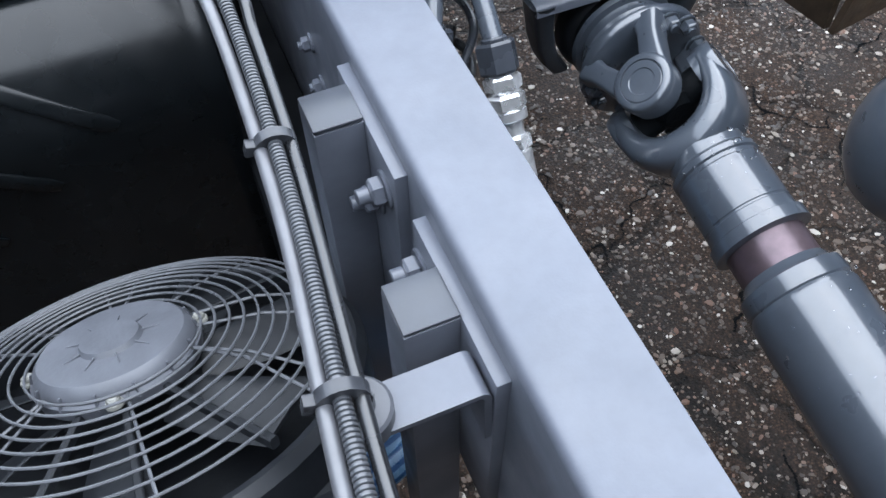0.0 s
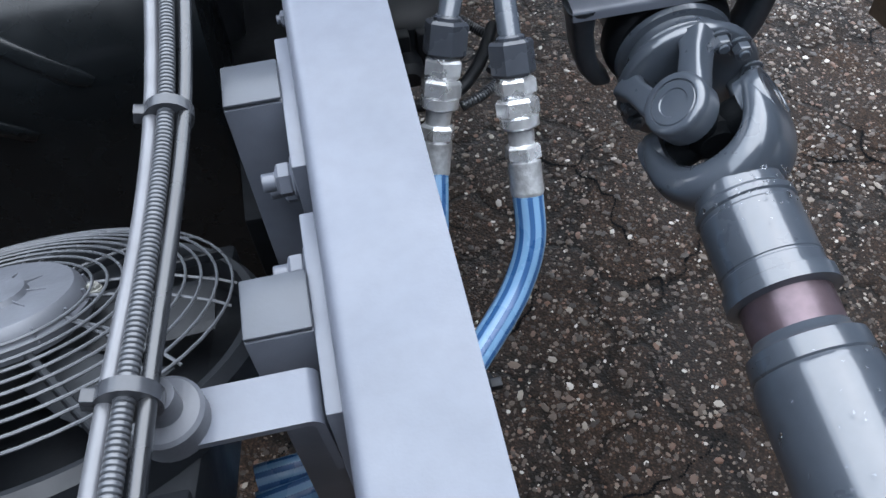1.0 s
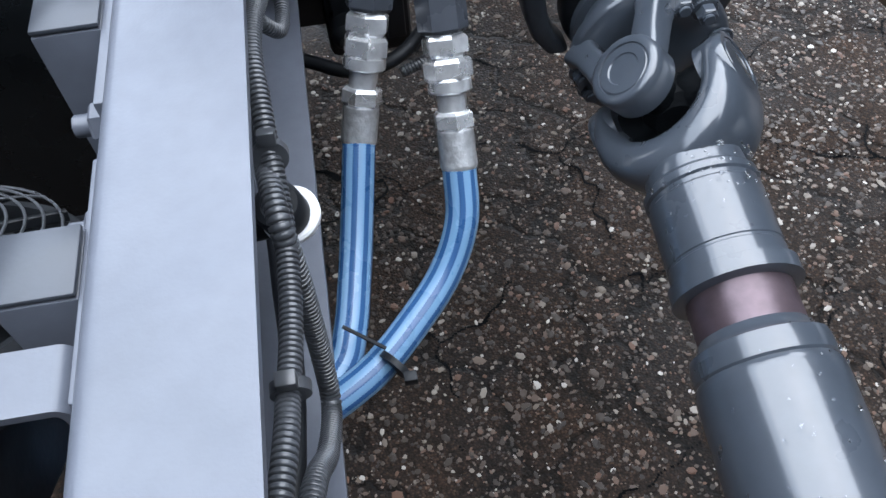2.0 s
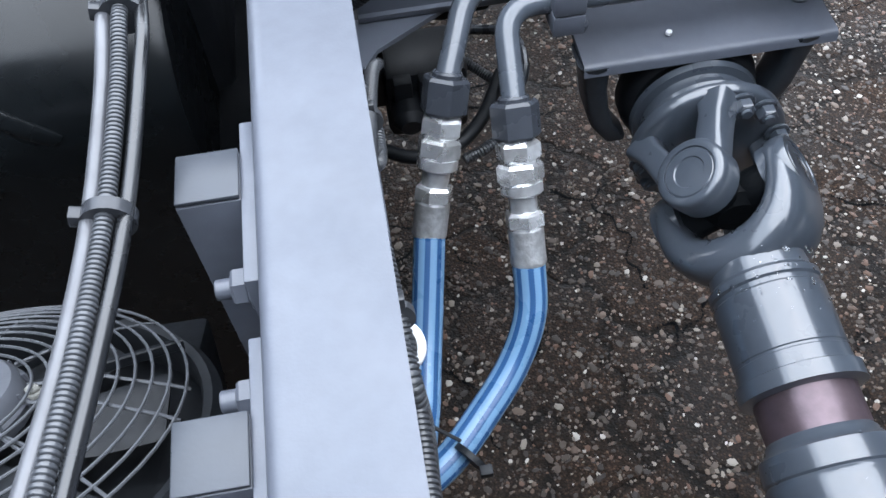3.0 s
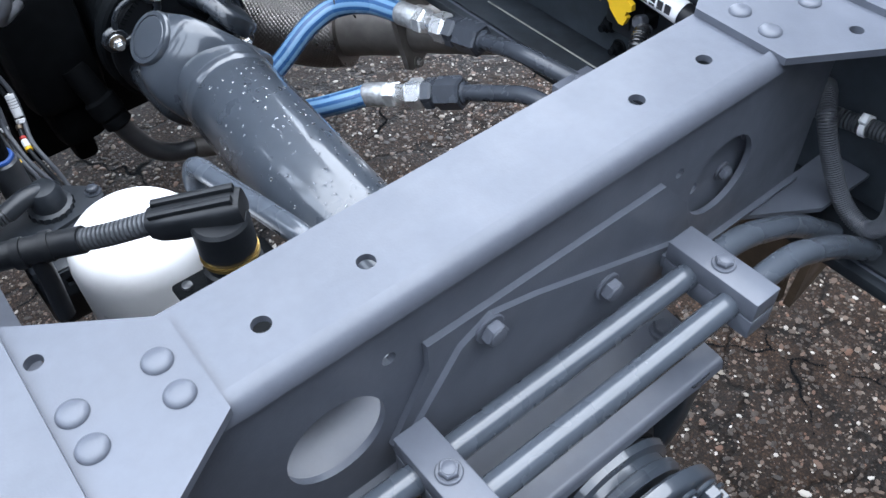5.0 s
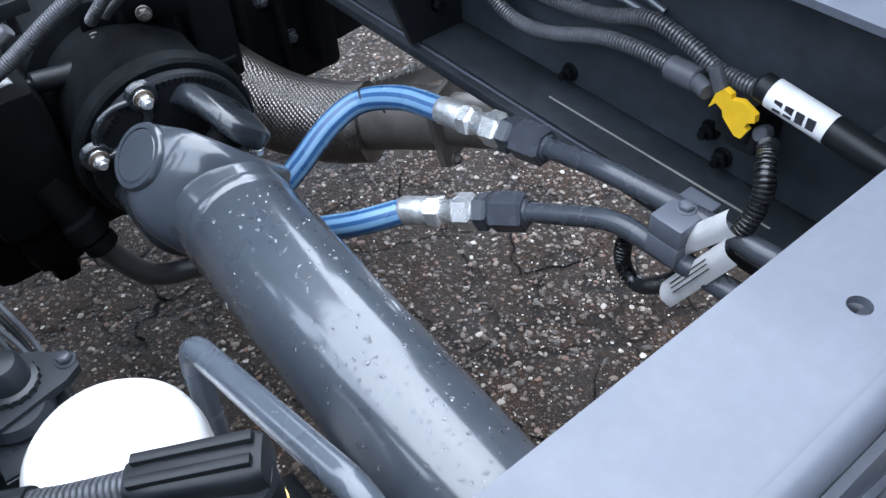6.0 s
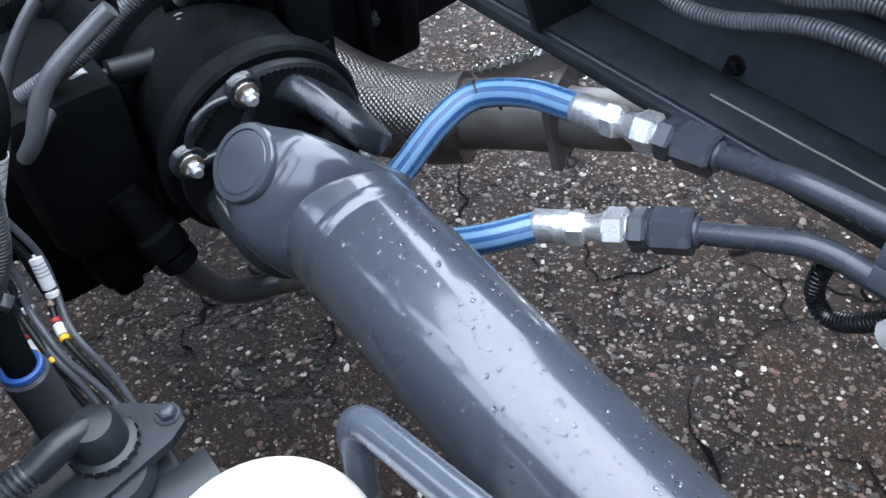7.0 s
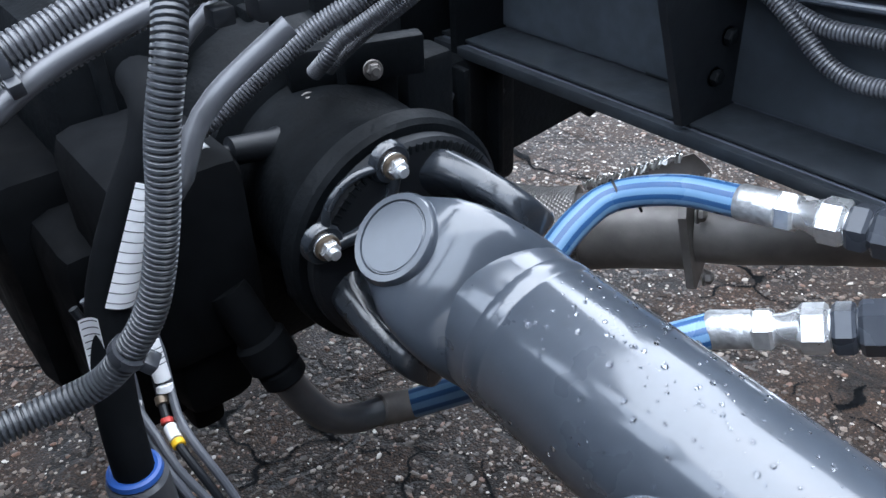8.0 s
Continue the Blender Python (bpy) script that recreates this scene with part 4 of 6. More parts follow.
def post(y0, y1, plate_y0, plate_y1, bolts):
    root = thing("mounting_post", (-0.095, (y0 + y1) / 2, 0.45), "grey square steel tube post bolted to the rail", "post", "mounting posts")
    bm = bmesh.new()
    block(bm, (-0.1135, y0, 0.45), (-0.0755, y1, 1.0195), 0.0015)
    part("square_tube", bm, PAINT, root)
    bm = bmesh.new()
    block(bm, (-0.1132, y0 + 0.0003, 1.0205), (-0.0758, y1 - 0.0003, 1.0240), 0.0012)
    block(bm, (-0.110, y0 + 0.003, 1.0150), (-0.079, y1 - 0.003, 1.0215), 0.0)
    part("end_cap", bm, CAPGREY, root, "wet dark grey plastic end cap")
    bm = bmesh.new()
    block(bm, (-0.0757, plate_y0, 0.80), (-0.0640, plate_y1, 1.020), 0.0012)
    part("mounting_plate", bm, PAINT, root)
    for y, z in bolts:
        bolt(root, (-0.0765, y, z), (-1, 0, 0), 0.0115, 0.010, 0.012)
    return root


lower(post(0.478, 0.516, 0.420, 0.540, [(0.440, 0.988), (0.462, 0.955)]), 0, 0.002, -0.0215)
lower(post(0.307, 0.346, 0.257, 0.388, [(0.372, 0.985), (0.372, 0.94)]), 0, 0.003, -0.028)

shelf = thing("support_bracket", (-0.11, 0.273, 1.0), "flat grey steel bracket arm carrying a cable clip", "bracket")
bm = bmesh.new()
bent_strip(bm, rounded([(-0.152, 0.258, 1.018), (-0.082, 0.258, 1.018), (-0.0775, 0.258, 1.012), (-0.0752, 0.258, 0.95)], 0.005), (0, 1, 0), 0.031, 0.005)
part("arm", bm, PAINT, shelf)
bm = bmesh.new()
lathe(bm, (-0.153, 0.2735, 1.012), (0, 0, 1), [(0, 0.018), (0.002, 0.020), (0.018, 0.020), (0.020, 0.018), (0.021, 0.010), (0.036, 0.010)], 28)
part("rubber_mount", bm, MOTOR, shelf, "black rubber mount")
lower(shelf, 0, 0.003, -0.031)

hat = thing("hat_bracket", (-0.095, 0.79, 0.905), "grey hat-section steel bracket standing on the outside of the rail", "bracket")
bm = bmesh.new()
bent_strip(bm, rounded([(-0.0695, 0.728, 0.945), (-0.0705, 0.770, 0.945), (-0.113, 0.774, 0.945), (-0.113, 0.820, 0.945), (-0.073, 0.826, 0.945), (-0.0715, 0.870, 0.945)], 0.012, 6), (0, 0, 1), 0.068, 0.0050)
part("hat_section", bm, PAINT, hat, angle=30)
bm = bmesh.new()
lathe(bm, (-0.098, 0.758, 0.985), (0.3, -0.6, 0.75), [(-0.002, 0.0075), (-0.002, 0.0095), (0.0, 0.0105), (0.002, 0.0095), (0.002, 0.0075), (0.0, 0.0068), (-0.002, 0.0075)], 24)
part("eye_ring", bm, DARKNUT, hat, "dark ring eye")
bolt(hat, (-0.078, 0.746, 0.990), (-1, 0, 0), 0.010, 0.010, 0.006)
bolt(hat, (-0.0765, 0.846, 0.985), (-1, 0, 0), 0.0065, 0.006, 0.004)
bolt(hat, (-0.0785, 0.783, 1.000), (0.2, 1, 0), 0.0065, 0.006, 0.004)
for y, z in ((0.669, 0.915), (0.650, 0.880), (0.985, 0.955), (0.945, 0.925)):
    bolt(rail_left, (-0.0665, y, z), (-1, 0, 0), 0.0072, 0.007, 0.006)

lower(hat, 0, -0.006, -0.003)
bundle = thing("cable_bundle", (-0.155, 0.48, 1.0), "bundle of black cables and corrugated conduit strapped with cable ties", "cables")
ALONG = [(-0.180, 0.02, 1.075), (-0.170, 0.18, 1.068), (-0.161, 0.275, 1.060), (-0.149, 0.38, 1.049), (-0.142, 0.466, 1.043), (-0.138, 0.56, 1.046), (-0.138, 0.62, 1.050)]


def shifted(line, dx, dy, dz, spread=0.0):
    n = len(line) - 1
    return [(x + dx - spread * abs(i / n * 2 - 1), y + dy, z + dz) for i, (x, y, z) in enumerate(line)]


bm = bmesh.new()
ribbed(bm, shifted(ALONG, 0.0, 0.0, 0.004) + [(-0.138, 0.693, 1.035), (-0.142, 0.736, 1.029), (-0.151, 0.785, 1.022), (-0.162, 0.826, 1.014), (-0.182, 0.876, 1.007), (-0.202, 0.921, 0.999), (-0.214, 0.958, 0.993), (-0.216, 1.03, 0.99), (-0.214, 1.13, 0.98), (-0.212, 1.3, 0.955)], 0.0052, 0.0031)
part("conduit", bm, CONDUIT, bundle, "corrugated black conduit")
bm = bmesh.new()
sweep(bm, curve_points(shifted(ALONG, -0.0090, 0.0, 0.0, 0.003) + [(-0.155, 0.696, 1.035), (-0.164, 0.747, 1.028), (-0.176, 0.813, 1.016), (-0.2, 0.879, 1.003), (-0.245, 0.925, 0.996), (-0.3, 0.945, 0.99), (-0.42, 0.955, 0.98)], 0.012), 0.0050, 14)
part("cable", bm, PALEGREY, bundle, "smooth grey cable")
bm = bmesh.new()
sweep(bm, curve_points(shifted(ALONG, 0.0098, 0.003, 0.001, -0.002) + [(-0.157, 0.785, 1.012), (-0.186, 0.876, 0.996), (-0.208, 0.955, 0.986), (-0.200, 0.980, 0.976), (-0.165, 0.978, 0.975), (-0.132, 0.967, 0.972), (-0.105, 0.945, 0.955), (-0.095, 0.925, 0.900), (-0.095, 0.915, 0.76)], 0.012), 0.0044, 12)
part("cable", bm, WHIP, bundle)
for at, way, r in (((-0.142, 0.466, 1.041), (0.06, 1, 0.0), 0.0135), ((-0.138, 0.62, 1.049), (0, 1, 0.0), 0.0130), ((-0.161, 0.275, 1.058), (0.1, 1, -0.1), 0.0145), ((-0.203, 0.903, 1.001), (-0.45, 1, -0.1), 0.0130)):
    tie(bundle, at, way, r, CABLE, lock=(-1, 0, 0.25), wide=0.008)

lower(bundle, 0, 0, -0.0215, 0.0525)

# ---- oil cooler with fan ----
FC = V((-0.2912, 0.4205, 0.9415))
FN = V((0.014, 0.541, 1.0)).normalized()
FU = V((1, 0, 0)) - FN * FN.x
FU.normalize()
FV = FN.cross(FU)
cooler = thing("oil_cooler", (-0.30, 0.45, 0.5), "black hydraulic oil cooler with a caged electric fan", "oil cooler")


def ring_bar(bm, r, off, wire, seg=56):
    pts = [FC + FN * off + (FU * math.cos(a) + FV * math.sin(a)) * r for a in [2 * math.pi * i / seg for i in range(seg)]]
    rings = []
    for i, p in enumerate(pts):
        out = (p - FC - FN * off).normalized()
        rings.append([bm.verts.new(p + (out * math.cos(b) + FN * math.sin(b)) * wire) for b in [math.pi * k / 3 for k in range(6)]])
    for i in range(seg):
        for k in range(6):
            j, l = (i + 1) % seg, (k + 1) % 6
            bm.faces.new((rings[i][k], rings[j][k], rings[j][l], rings[i][l]))


for i in range(10):
    bm = bmesh.new()
    ring_bar(bm, 0.061 + i * 0.0102, -0.004 - 0.00021 * i * i, 0.0011)
    part("guard_ring", bm, WIRE, cooler)


def on_fan(angle, r, off):
    return FC + (FU * math.cos(radians(angle)) + FV * math.sin(radians(angle))) * r + FN * off


SPOKES = ((15, 3), (-4, -9), (-31, -34.5), (-31, -41.5), (-83, -83.5), (-141, -127), (-143, -142), (150, 143), (128, 134), (92, 98), (84, 79), (48, 41))
for a0, a1 in SPOKES:
    bm = bmesh.new()
    sweep(bm, [on_fan(a0, 0.058, -0.006), on_fan(a0 * 0.5 + a1 * 0.5, 0.105, -0.0095), on_fan(a1, 0.145, -0.0185), on_fan(a1, 0.155, -0.0235)], 0.0012, 6, uv=False)
    part("guard_spoke", bm, WIRE, cooler)
for a0, a1 in ((-87.7, -87.3), (-118, -114), (-60, -57), (32, 30), (62, 60), (120, 118)):
    bm = bmesh.new()
    d, e = on_fan(a1, 1, 0) - FC, FN.cross(on_fan(a1, 1, 0) - FC)
    loft(bm, [(on_fan(a0, 0.055, -0.018), e, FN, 0.0028, 0.004), (on_fan(a1, 0.158, -0.030), e, FN, 0.0034, 0.004)], 4, 10)
    part("motor_strut", bm, BLACK, cooler)
bm = bmesh.new()
lathe(bm, FC - FN * 0.02, FN, [(0, 0.058), (0.008, 0.0595), (0.010, 0.0595), (0.011, 0.0565), (0.018, 0.055), (0.022, 0.051), (0.0225, 0.0225), (0.0262, 0.0205), (0.0262, 0.0)], 48)
motor_cap = part("motor_cap", bm, MOTOR, cooler, "black ribbed motor cap")
for a in range(9):
    t = 2 * math.pi * a / 9
    d = FU * math.cos(t) + FV * math.sin(t)
    e = FN.cross(d)
    bm = bmesh.new()
    loft(bm, [(FC + d * 0.020 + FN * 0.0030, e, FN, 0.0006, 0.0014), (FC + d * 0.034 + FN * 0.0020, e, FN, 0.0004, 0.0008)], 4, 8)
    part("cap_rib", bm, MOTOR, motor_cap)
for a in range(14):
    t = 2 * math.pi * a / 14
    d = FU * math.cos(t) + FV * math.sin(t)
    bm = bmesh.new()
    loft(bm, [(FC + d * 0.0585 - FN * 0.013, d, FN.cross(d), 0.0022, 0.0010), (FC + d * 0.0560 - FN * 0.003, d, FN.cross(d), 0.0014, 0.0008)], 4, 8)
    part("cap_fin", bm, MOTOR, motor_cap)
for a in (11, 85, 175, 268):
    bolt(cooler, on_fan(a, 0.0605, -0.011), FN, 0.0048, 0.003, 0.0, PALE)
for a in range(7):
    t = 2 * math.pi * a / 7
    d = FU * math.cos(t) + FV * math.sin(t)
    e = FN.cross(d)
    bm = bmesh.new()
    loft(bm, [(FC - FN * 0.035 + d * 0.05, (e + FN * 0.5).normalized(), FN, 0.018, 0.002), (FC - FN * 0.038 + d * 0.095 + e * 0.008, (e + FN * 0.4).normalized(), FN, 0.024, 0.0018),
              (FC - FN * 0.040 + d * 0.135 + e * 0.02, (e + FN * 0.3).normalized(), FN, 0.028, 0.0015)], 3, 12)
    part("fan_blade", bm, BLACK, cooler)
bm = bmesh.new()
lathe(bm, FC - FN * 0.075, FN, [(0, 0.170), (0.0, 0.164), (0.030, 0.157), (0.036, 0.159), (0.037, 0.165), (0.030, 0.171), (0.0, 0.170)], 64)
part("shroud", bm, BLACK, cooler)
turn = Matrix((FU, FV, FN)).transposed()
bm = bmesh.new()
mid = FC - FN * 0.115
block(bm, mid - V((0.20, 0.20, 0.04)), mid + V((0.130, 0.20, 0.04)), 0.006, turn, mid)
part("core", bm, BLACK, cooler)
bm = bmesh.new()
mid = FC - FN * 0.072 - FV * 0.17
block(bm, mid - V((0.19, 0.02, 0.008)), mid + V((0.130, 0.02, 0.008)), 0.003, turn, mid)
part("frame_rail", bm, BLACK, cooler)

# ---- tanks outside the rail ----
def rounded_body(bm, x0, x1, prof, edge=0.02):
    """A body along x whose y-z outline is prof, with softened ends."""
    cy, cz = sum(p[0] for p in prof) / len(prof), sum(p[1] for p in prof) / len(prof)
    rings = []
    for x, k in ((x0, 1 - 2 * edge), (x0 + 0.006, 1 - 0.8 * edge), (x0 + 0.02, 1.0), (x1 - 0.02, 1.0), (x1 - 0.006, 1 - 0.8 * edge), (x1, 1 - 2 * edge)):
        rings.append([bm.verts.new((x, cy + (y - cy) * k, cz + (z - cz) * k)) for y, z in prof])
    n = len(prof)
    for a, b in zip(rings, rings[1:]):
        for i in range(n):
            j = (i + 1) % n
            bm.faces.new((a[i], a[j], b[j], b[i]))
    bm.faces.new(rings[0])
    bm.faces.new(rings[-1])
    return bm


def soft_outline(y0, y1, z0, z1, r, n=10):
    out = []
    for cy, cz, a0 in ((y0 + r, z0 + 0.05, 180), (y1 - 0.05, z0 + 0.05, 270), (y1 - 0.05, z1 - 0.05, 0), (y0 + r, z1 - r, 90)):
        rr = r if cy == y0 + r and cz == z1 - r else 0.05
        if cy == y0 + r and cz == z0 + 0.05:
            cy = y0 + 0.05
        for i in range(n + 1):
            a = radians(a0 + 90 * i / n)
            out.append((cy + rr * math.cos(a), cz + rr * math.sin(a)))
    return out


lower(cooler, 0.002, 0.007, -0.024)
tank = thing("storage_tank", (-0.5, 0.75, 0.30), "black moulded plastic tank with slanting ribs and a rounded damp top", "tank", "tanks")
FACE, CROWN, BEND = 0.687, 0.960, 0.105
bm = bmesh.new()
rounded_body(bm, -0.95, -0.148, soft_outline(FACE, 0.86, 0.30, CROWN, BEND, 16), 0.012)
part("body", bm, TANK, tank)
for xe, ze in ((-0.256, 0.869), (-0.327, 0.817), (-0.398, 0.765), (-0.469, 0.713), (-0.540, 0.661)):
    bm = bmesh.new()
    secs = []
    low = BEND * math.asin(max(ze - (CROWN - BEND), 0.0) / BEND) if ze > CROWN - BEND else ze - (CROWN - BEND)
    for k in range(26):
        go = low + 0.007 * k - 0.002
        if go > BEND * 1.35:
            break
        turn_up = max(go, 0.0) / BEND
        y = FACE + BEND - BEND * math.cos(turn_up)
        z = CROWN - BEND + (BEND * math.sin(turn_up) if go > 0 else go)
        out = V((0, -math.cos(turn_up), math.sin(turn_up)))
        way = V((-1.4, math.sin(turn_up), math.cos(turn_up))).normalized()
        side = out.cross(way).normalized()
        secs.append((V((xe - 1.4 * (go - low), y, z)), side, out, 0.0085 if k else 0.006, 0.0040 if k else 0.001))
    loft(bm, secs, 3.2, 14)
    part("rib", bm, TANK, tank)
strap = thing("tank_strap", (-0.4, 0.80, 0.95), "flat grey steel strap bar over the tanks", "strap")
bm = bmesh.new()
block(bm, (-0.95, 0.783, 0.952), (-0.118, 0.812, 0.971), 0.003)
part("bar", bm, STRAP, strap)
bm = bmesh.new()
block(bm, (-0.95, 0.776, 0.970), (-0.252, 0.822, 0.975), 0.002)
part("band", bm, STRAP, strap)
lower(strap, 0, 0, -0.005)
second = thing("storage_tank", (-0.5, 1.1, 0.30), "dark grey plastic tank cover with a rounded edge behind the strap", "tank", "tanks")
bm = bmesh.new()
rounded_body(bm, -0.95, -0.130, soft_outline(0.838, 1.62, 0.30, 0.972, 0.06, 10))
part("body", bm, COVER, second)
bm = bmesh.new()
sweep(bm, rounded([(-0.42, 0.965, 0.975), (-0.25, 0.985, 0.978), (-0.15, 1.0, 0.974), (-0.128, 1.002, 0.93)], 0.02), 0.004, 10)
part("moulded_line", bm, TANK, second)

# Added black fill: a solid block stands in for the gap's deep shade.
stand = thing("dark_gap_fill", (-0.10, 0.72, 0.42), "black block filling the shaded gap between tank and rail", "bracket")
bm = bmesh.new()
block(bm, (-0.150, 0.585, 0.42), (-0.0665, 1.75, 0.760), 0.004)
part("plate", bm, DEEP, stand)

# ---- between the rails, ahead of the cross member ----
FORE = Matrix.Translation((0.417, 1.4406, 0.7644)) @ Matrix.Rotation(radians(2.2), 4, "X") @ Matrix.Rotation(radians(-0.6), 4, "Y") @ Matrix.Translation((-0.429, -1.4188, -0.7383))
dryer = thing("air_dryer", (0.152, 1.219, 0.50), "white air dryer cartridge on a black valve body", "air dryer")
bm = bmesh.new()
lathe(bm, (0.152, 1.219, 0.648), (0, 0, 1), [(0, 0.062), (0.004, 0.069), (0.012, 0.0702), (0.130, 0.0702), (0.146, 0.067), (0.157, 0.059), (0.163, 0.046), (0.165, 0.02), (0.165, 0.0)], 48)
part("cartridge", bm, DRYER, dryer, "clean white painted cartridge")
bm = bmesh.new()
lathe(bm, (0.152, 1.219, 0.50), (0, 0, 1), [(0, 0.05), (0.02, 0.06), (0.12, 0.06), (0.138, 0.071), (0.149, 0.071)], 32)
block(bm, (0.07, 1.15, 0.52), (0.22, 1.29, 0.60), 0.008)
block(bm, (-0.05, 1.18, 0.60), (0.09, 1.25, 0.615), 0.002)
block(bm, (-0.05, 1.18, 0.60), (-0.04, 1.25, 0.7530), 0.002)
part("valve_body", bm, CAST, dryer)

mount = thing("sensor_mount", (0.165, 1.07, 0.82), "black steel tab carrying a round sensor with brass ring", "sensor")
bm = bmesh.new()
block(bm, (0.130, 0.945, 0.846), (0.226, 1.112, 0.854), 0.004)
part("tab", bm, CAST, mount)
bm = bmesh.new()
lathe(bm, (0.184, 1.084, 0.852), (0, 0, 1), [(0, 0.027), (0.020, 0.027), (0.022, 0.0235), (0.040, 0.0235), (0.042, 0.0255), (0.072, 0.0255), (0.075, 0.023), (0.075, 0.0)], 32)
part("sensor_body", bm, BLACK, mount)
bm = bmesh.new()
lathe(bm, (0.184, 1.084, 0.884), (0, 0, 1), [(0, 0.023), (0, 0.0262), (0.004, 0.0262), (0.004, 0.023)], 32)
part("brass_ring", bm, BRASS, mount, "thin brass ring")
for p in ((0.142, 1.100, 0.854), (0.214, 1.036, 0.854)):
    bm = bmesh.new()
    lathe(bm, p, (0, 0, 1), [(0, 0.005), (0.003, 0.005), (0.004, 0.003)], 12)
    part("rivet", bm, CONDUIT, mount)

harness = thing("wiring_harness", (0.1, 1.12, 0.88), "black corrugated wiring harness with a plug on the sensor", "wiring")
bm = bmesh.new()
ribbed(bm, [(0.083, 1.165, 0.902), (0.105, 1.147, 0.909), (0.128, 1.130, 0.917), (0.142, 1.120, 0.922)], 0.0105, 0.0044)
part("conduit", bm, CONDUIT, harness)
bm = bmesh.new()
sweep(bm, curve_points([(-0.055, 1.215, 0.905), (0.00, 1.200, 0.902), (0.045, 1.186, 0.899), (0.070, 1.174, 0.900), (0.088, 1.161, 0.904)], 0.01), 0.0125, 14)
sweep(bm, curve_points([(0.050, 1.184, 0.896), (0.050, 1.180, 0.87), (0.046, 1.175, 0.82)], 0.01), 0.0085, 12)
for f in (0.062, 0.040):
    lathe(bm, (f, 1.179 + (0.062 - f) * 0.35, 0.899), (0.9, -0.42, 0.08), [(-0.004, 0.0125), (-0.004, 0.0142), (0.004, 0.0142), (0.004, 0.0125)], 20)
part("tee_piece", bm, BLACK, harness)
bm = bmesh.new()
run, wide = V((0.82, -0.555, 0.15)).normalized(), V((0.555, 0.82, 0.0)).normalized()
tall = run.cross(wide).normalized() * -1
foot = V((0.138, 1.123, 0.921))
loft(bm, [(foot + run * d + tall * 0.001, wide, tall, w, h) for d, w, h in ((0.0, 0.0115, 0.0110), (0.008, 0.0150, 0.0130), (0.020, 0.0165, 0.0140), (0.074, 0.0170, 0.0140), (0.082, 0.0140, 0.0115))], 4.0, 24)
part("plug", bm, BLACK, harness)
for k in (-0.0075, 0.0075):
    bm = bmesh.new()
    loft(bm, [(foot + run * d - tall * e + wide * k, wide, tall, 0.0035, 0.003) for d, e in ((0.006, 0.0135), (0.078, 0.0148))] if tall.z < 0 else [(foot + run * d + tall * e + wide * k, wide, tall, 0.0035, 0.003) for d, e in ((0.006, 0.0135), (0.078, 0.0148))], 4, 10)
    part("plug_rib", bm, BLACK, harness)

loop = thing("bent_pipe", (0.25, 1.15, 0.72), "grey painted pipe loop standing beside the shaft", "pipe")
bm = bmesh.new()
sweep(bm, rounded([(0.212, 1.235, 0.585), (0.226, 1.235, 0.66), (0.232, 1.245, 0.745), (0.241, 1.262, 0.812), (0.258, 1.030, 0.875), (0.262, 0.985, 0.80), (0.262, 0.975, 0.72)], 0.03, 8), 0.0115, 16)
part("pipe", bm, PIPE, loop)

valve = thing("brake_valve", (0.115, 1.43, 0.56), "black brake valve with elbow fitting and mounting plate", "valve")
bm = bmesh.new()
plate(bm, [(0.03, 1.375), (0.075, 1.376), (0.150, 1.390), (0.166, 1.399), (0.168, 1.416), (0.134, 1.446), (0.10, 1.455), (0.03, 1.44)], [], (0, 0, 0.690), (1, 0, 0), (0, 1, 0), 0.010)
part("mounting_plate", bm, VALVE, valve)
bm = bmesh.new()
block(bm, (0.045, 1.36, 0.56), (0.150, 1.44, 0.672), 0.012)
lathe(bm, (0.10, 1.40, 0.665), (0, 0, 1), [(0, 0.03), (0.02, 0.035), (0.03, 0.03)], 24)

block(bm, (0.06, 1.42, 0.600), (0.115, 1.505, 0.650), 0.004)
block(bm, (-0.03, 1.38, 0.688), (0.05, 1.45, 0.698), 0.002)
block(bm, (-0.03, 1.38, 0.690), (-0.02, 1.45, 0.7530), 0.002)
part("body", bm, VALVE, valve)
bm = bmesh.new()
plate(bm, [(0.065, 0.636), (0.168, 0.636), (0.168, 0.676), (0.065, 0.676)], [[(0.078, 0.650), (0.098, 0.650), (0.098, 0.664), (0.078, 0.664)], [(0.118, 0.650), (0.138, 0.650), (0.138, 0.664), (0.118, 0.664)]], (0, 1.338, 0), (1, 0, 0), (0, 0, 1), -0.006)
block(bm, (0.065, 1.340, 0.672), (0.168, 1.382, 0.679), 0.002)
block(bm, (0.065, 1.345, 0.640), (0.168, 1.380, 0.650), 0.002)
part("terminal_cover", bm, VALVE, valve)
bm = bmesh.new()
lathe(bm, (0.108, 1.418, 0.695), (0, 0, 1), [(0, 0.026), (0.012, 0.026), (0.014, 0.021), (0.034, 0.020), (0.040, 0.016), (0.043, 0.0)], 28)
sweep(bm, curve_points([(0.108, 1.420, 0.724), (0.098, 1.419, 0.730), (0.085, 1.417, 0.731), (0.06, 1.412, 0.727)], 0.004), 0.0118, 14)
part("elbow", bm, VALVE, valve)
for i in range(20):
    a = 2 * math.pi * i / 20
    bm = bmesh.new()
    block(bm, (-0.0012, -0.0012, 0), (0.0012, 0.0012, 0.011), 0.0)
    bmesh.ops.translate(bm, verts=bm.verts, vec=(0.108 + 0.0262 * math.cos(a), 1.418 + 0.0262 * math.sin(a), 0.696))
    part("grip_rib", bm, VALVE, valve)
bm = bmesh.new()
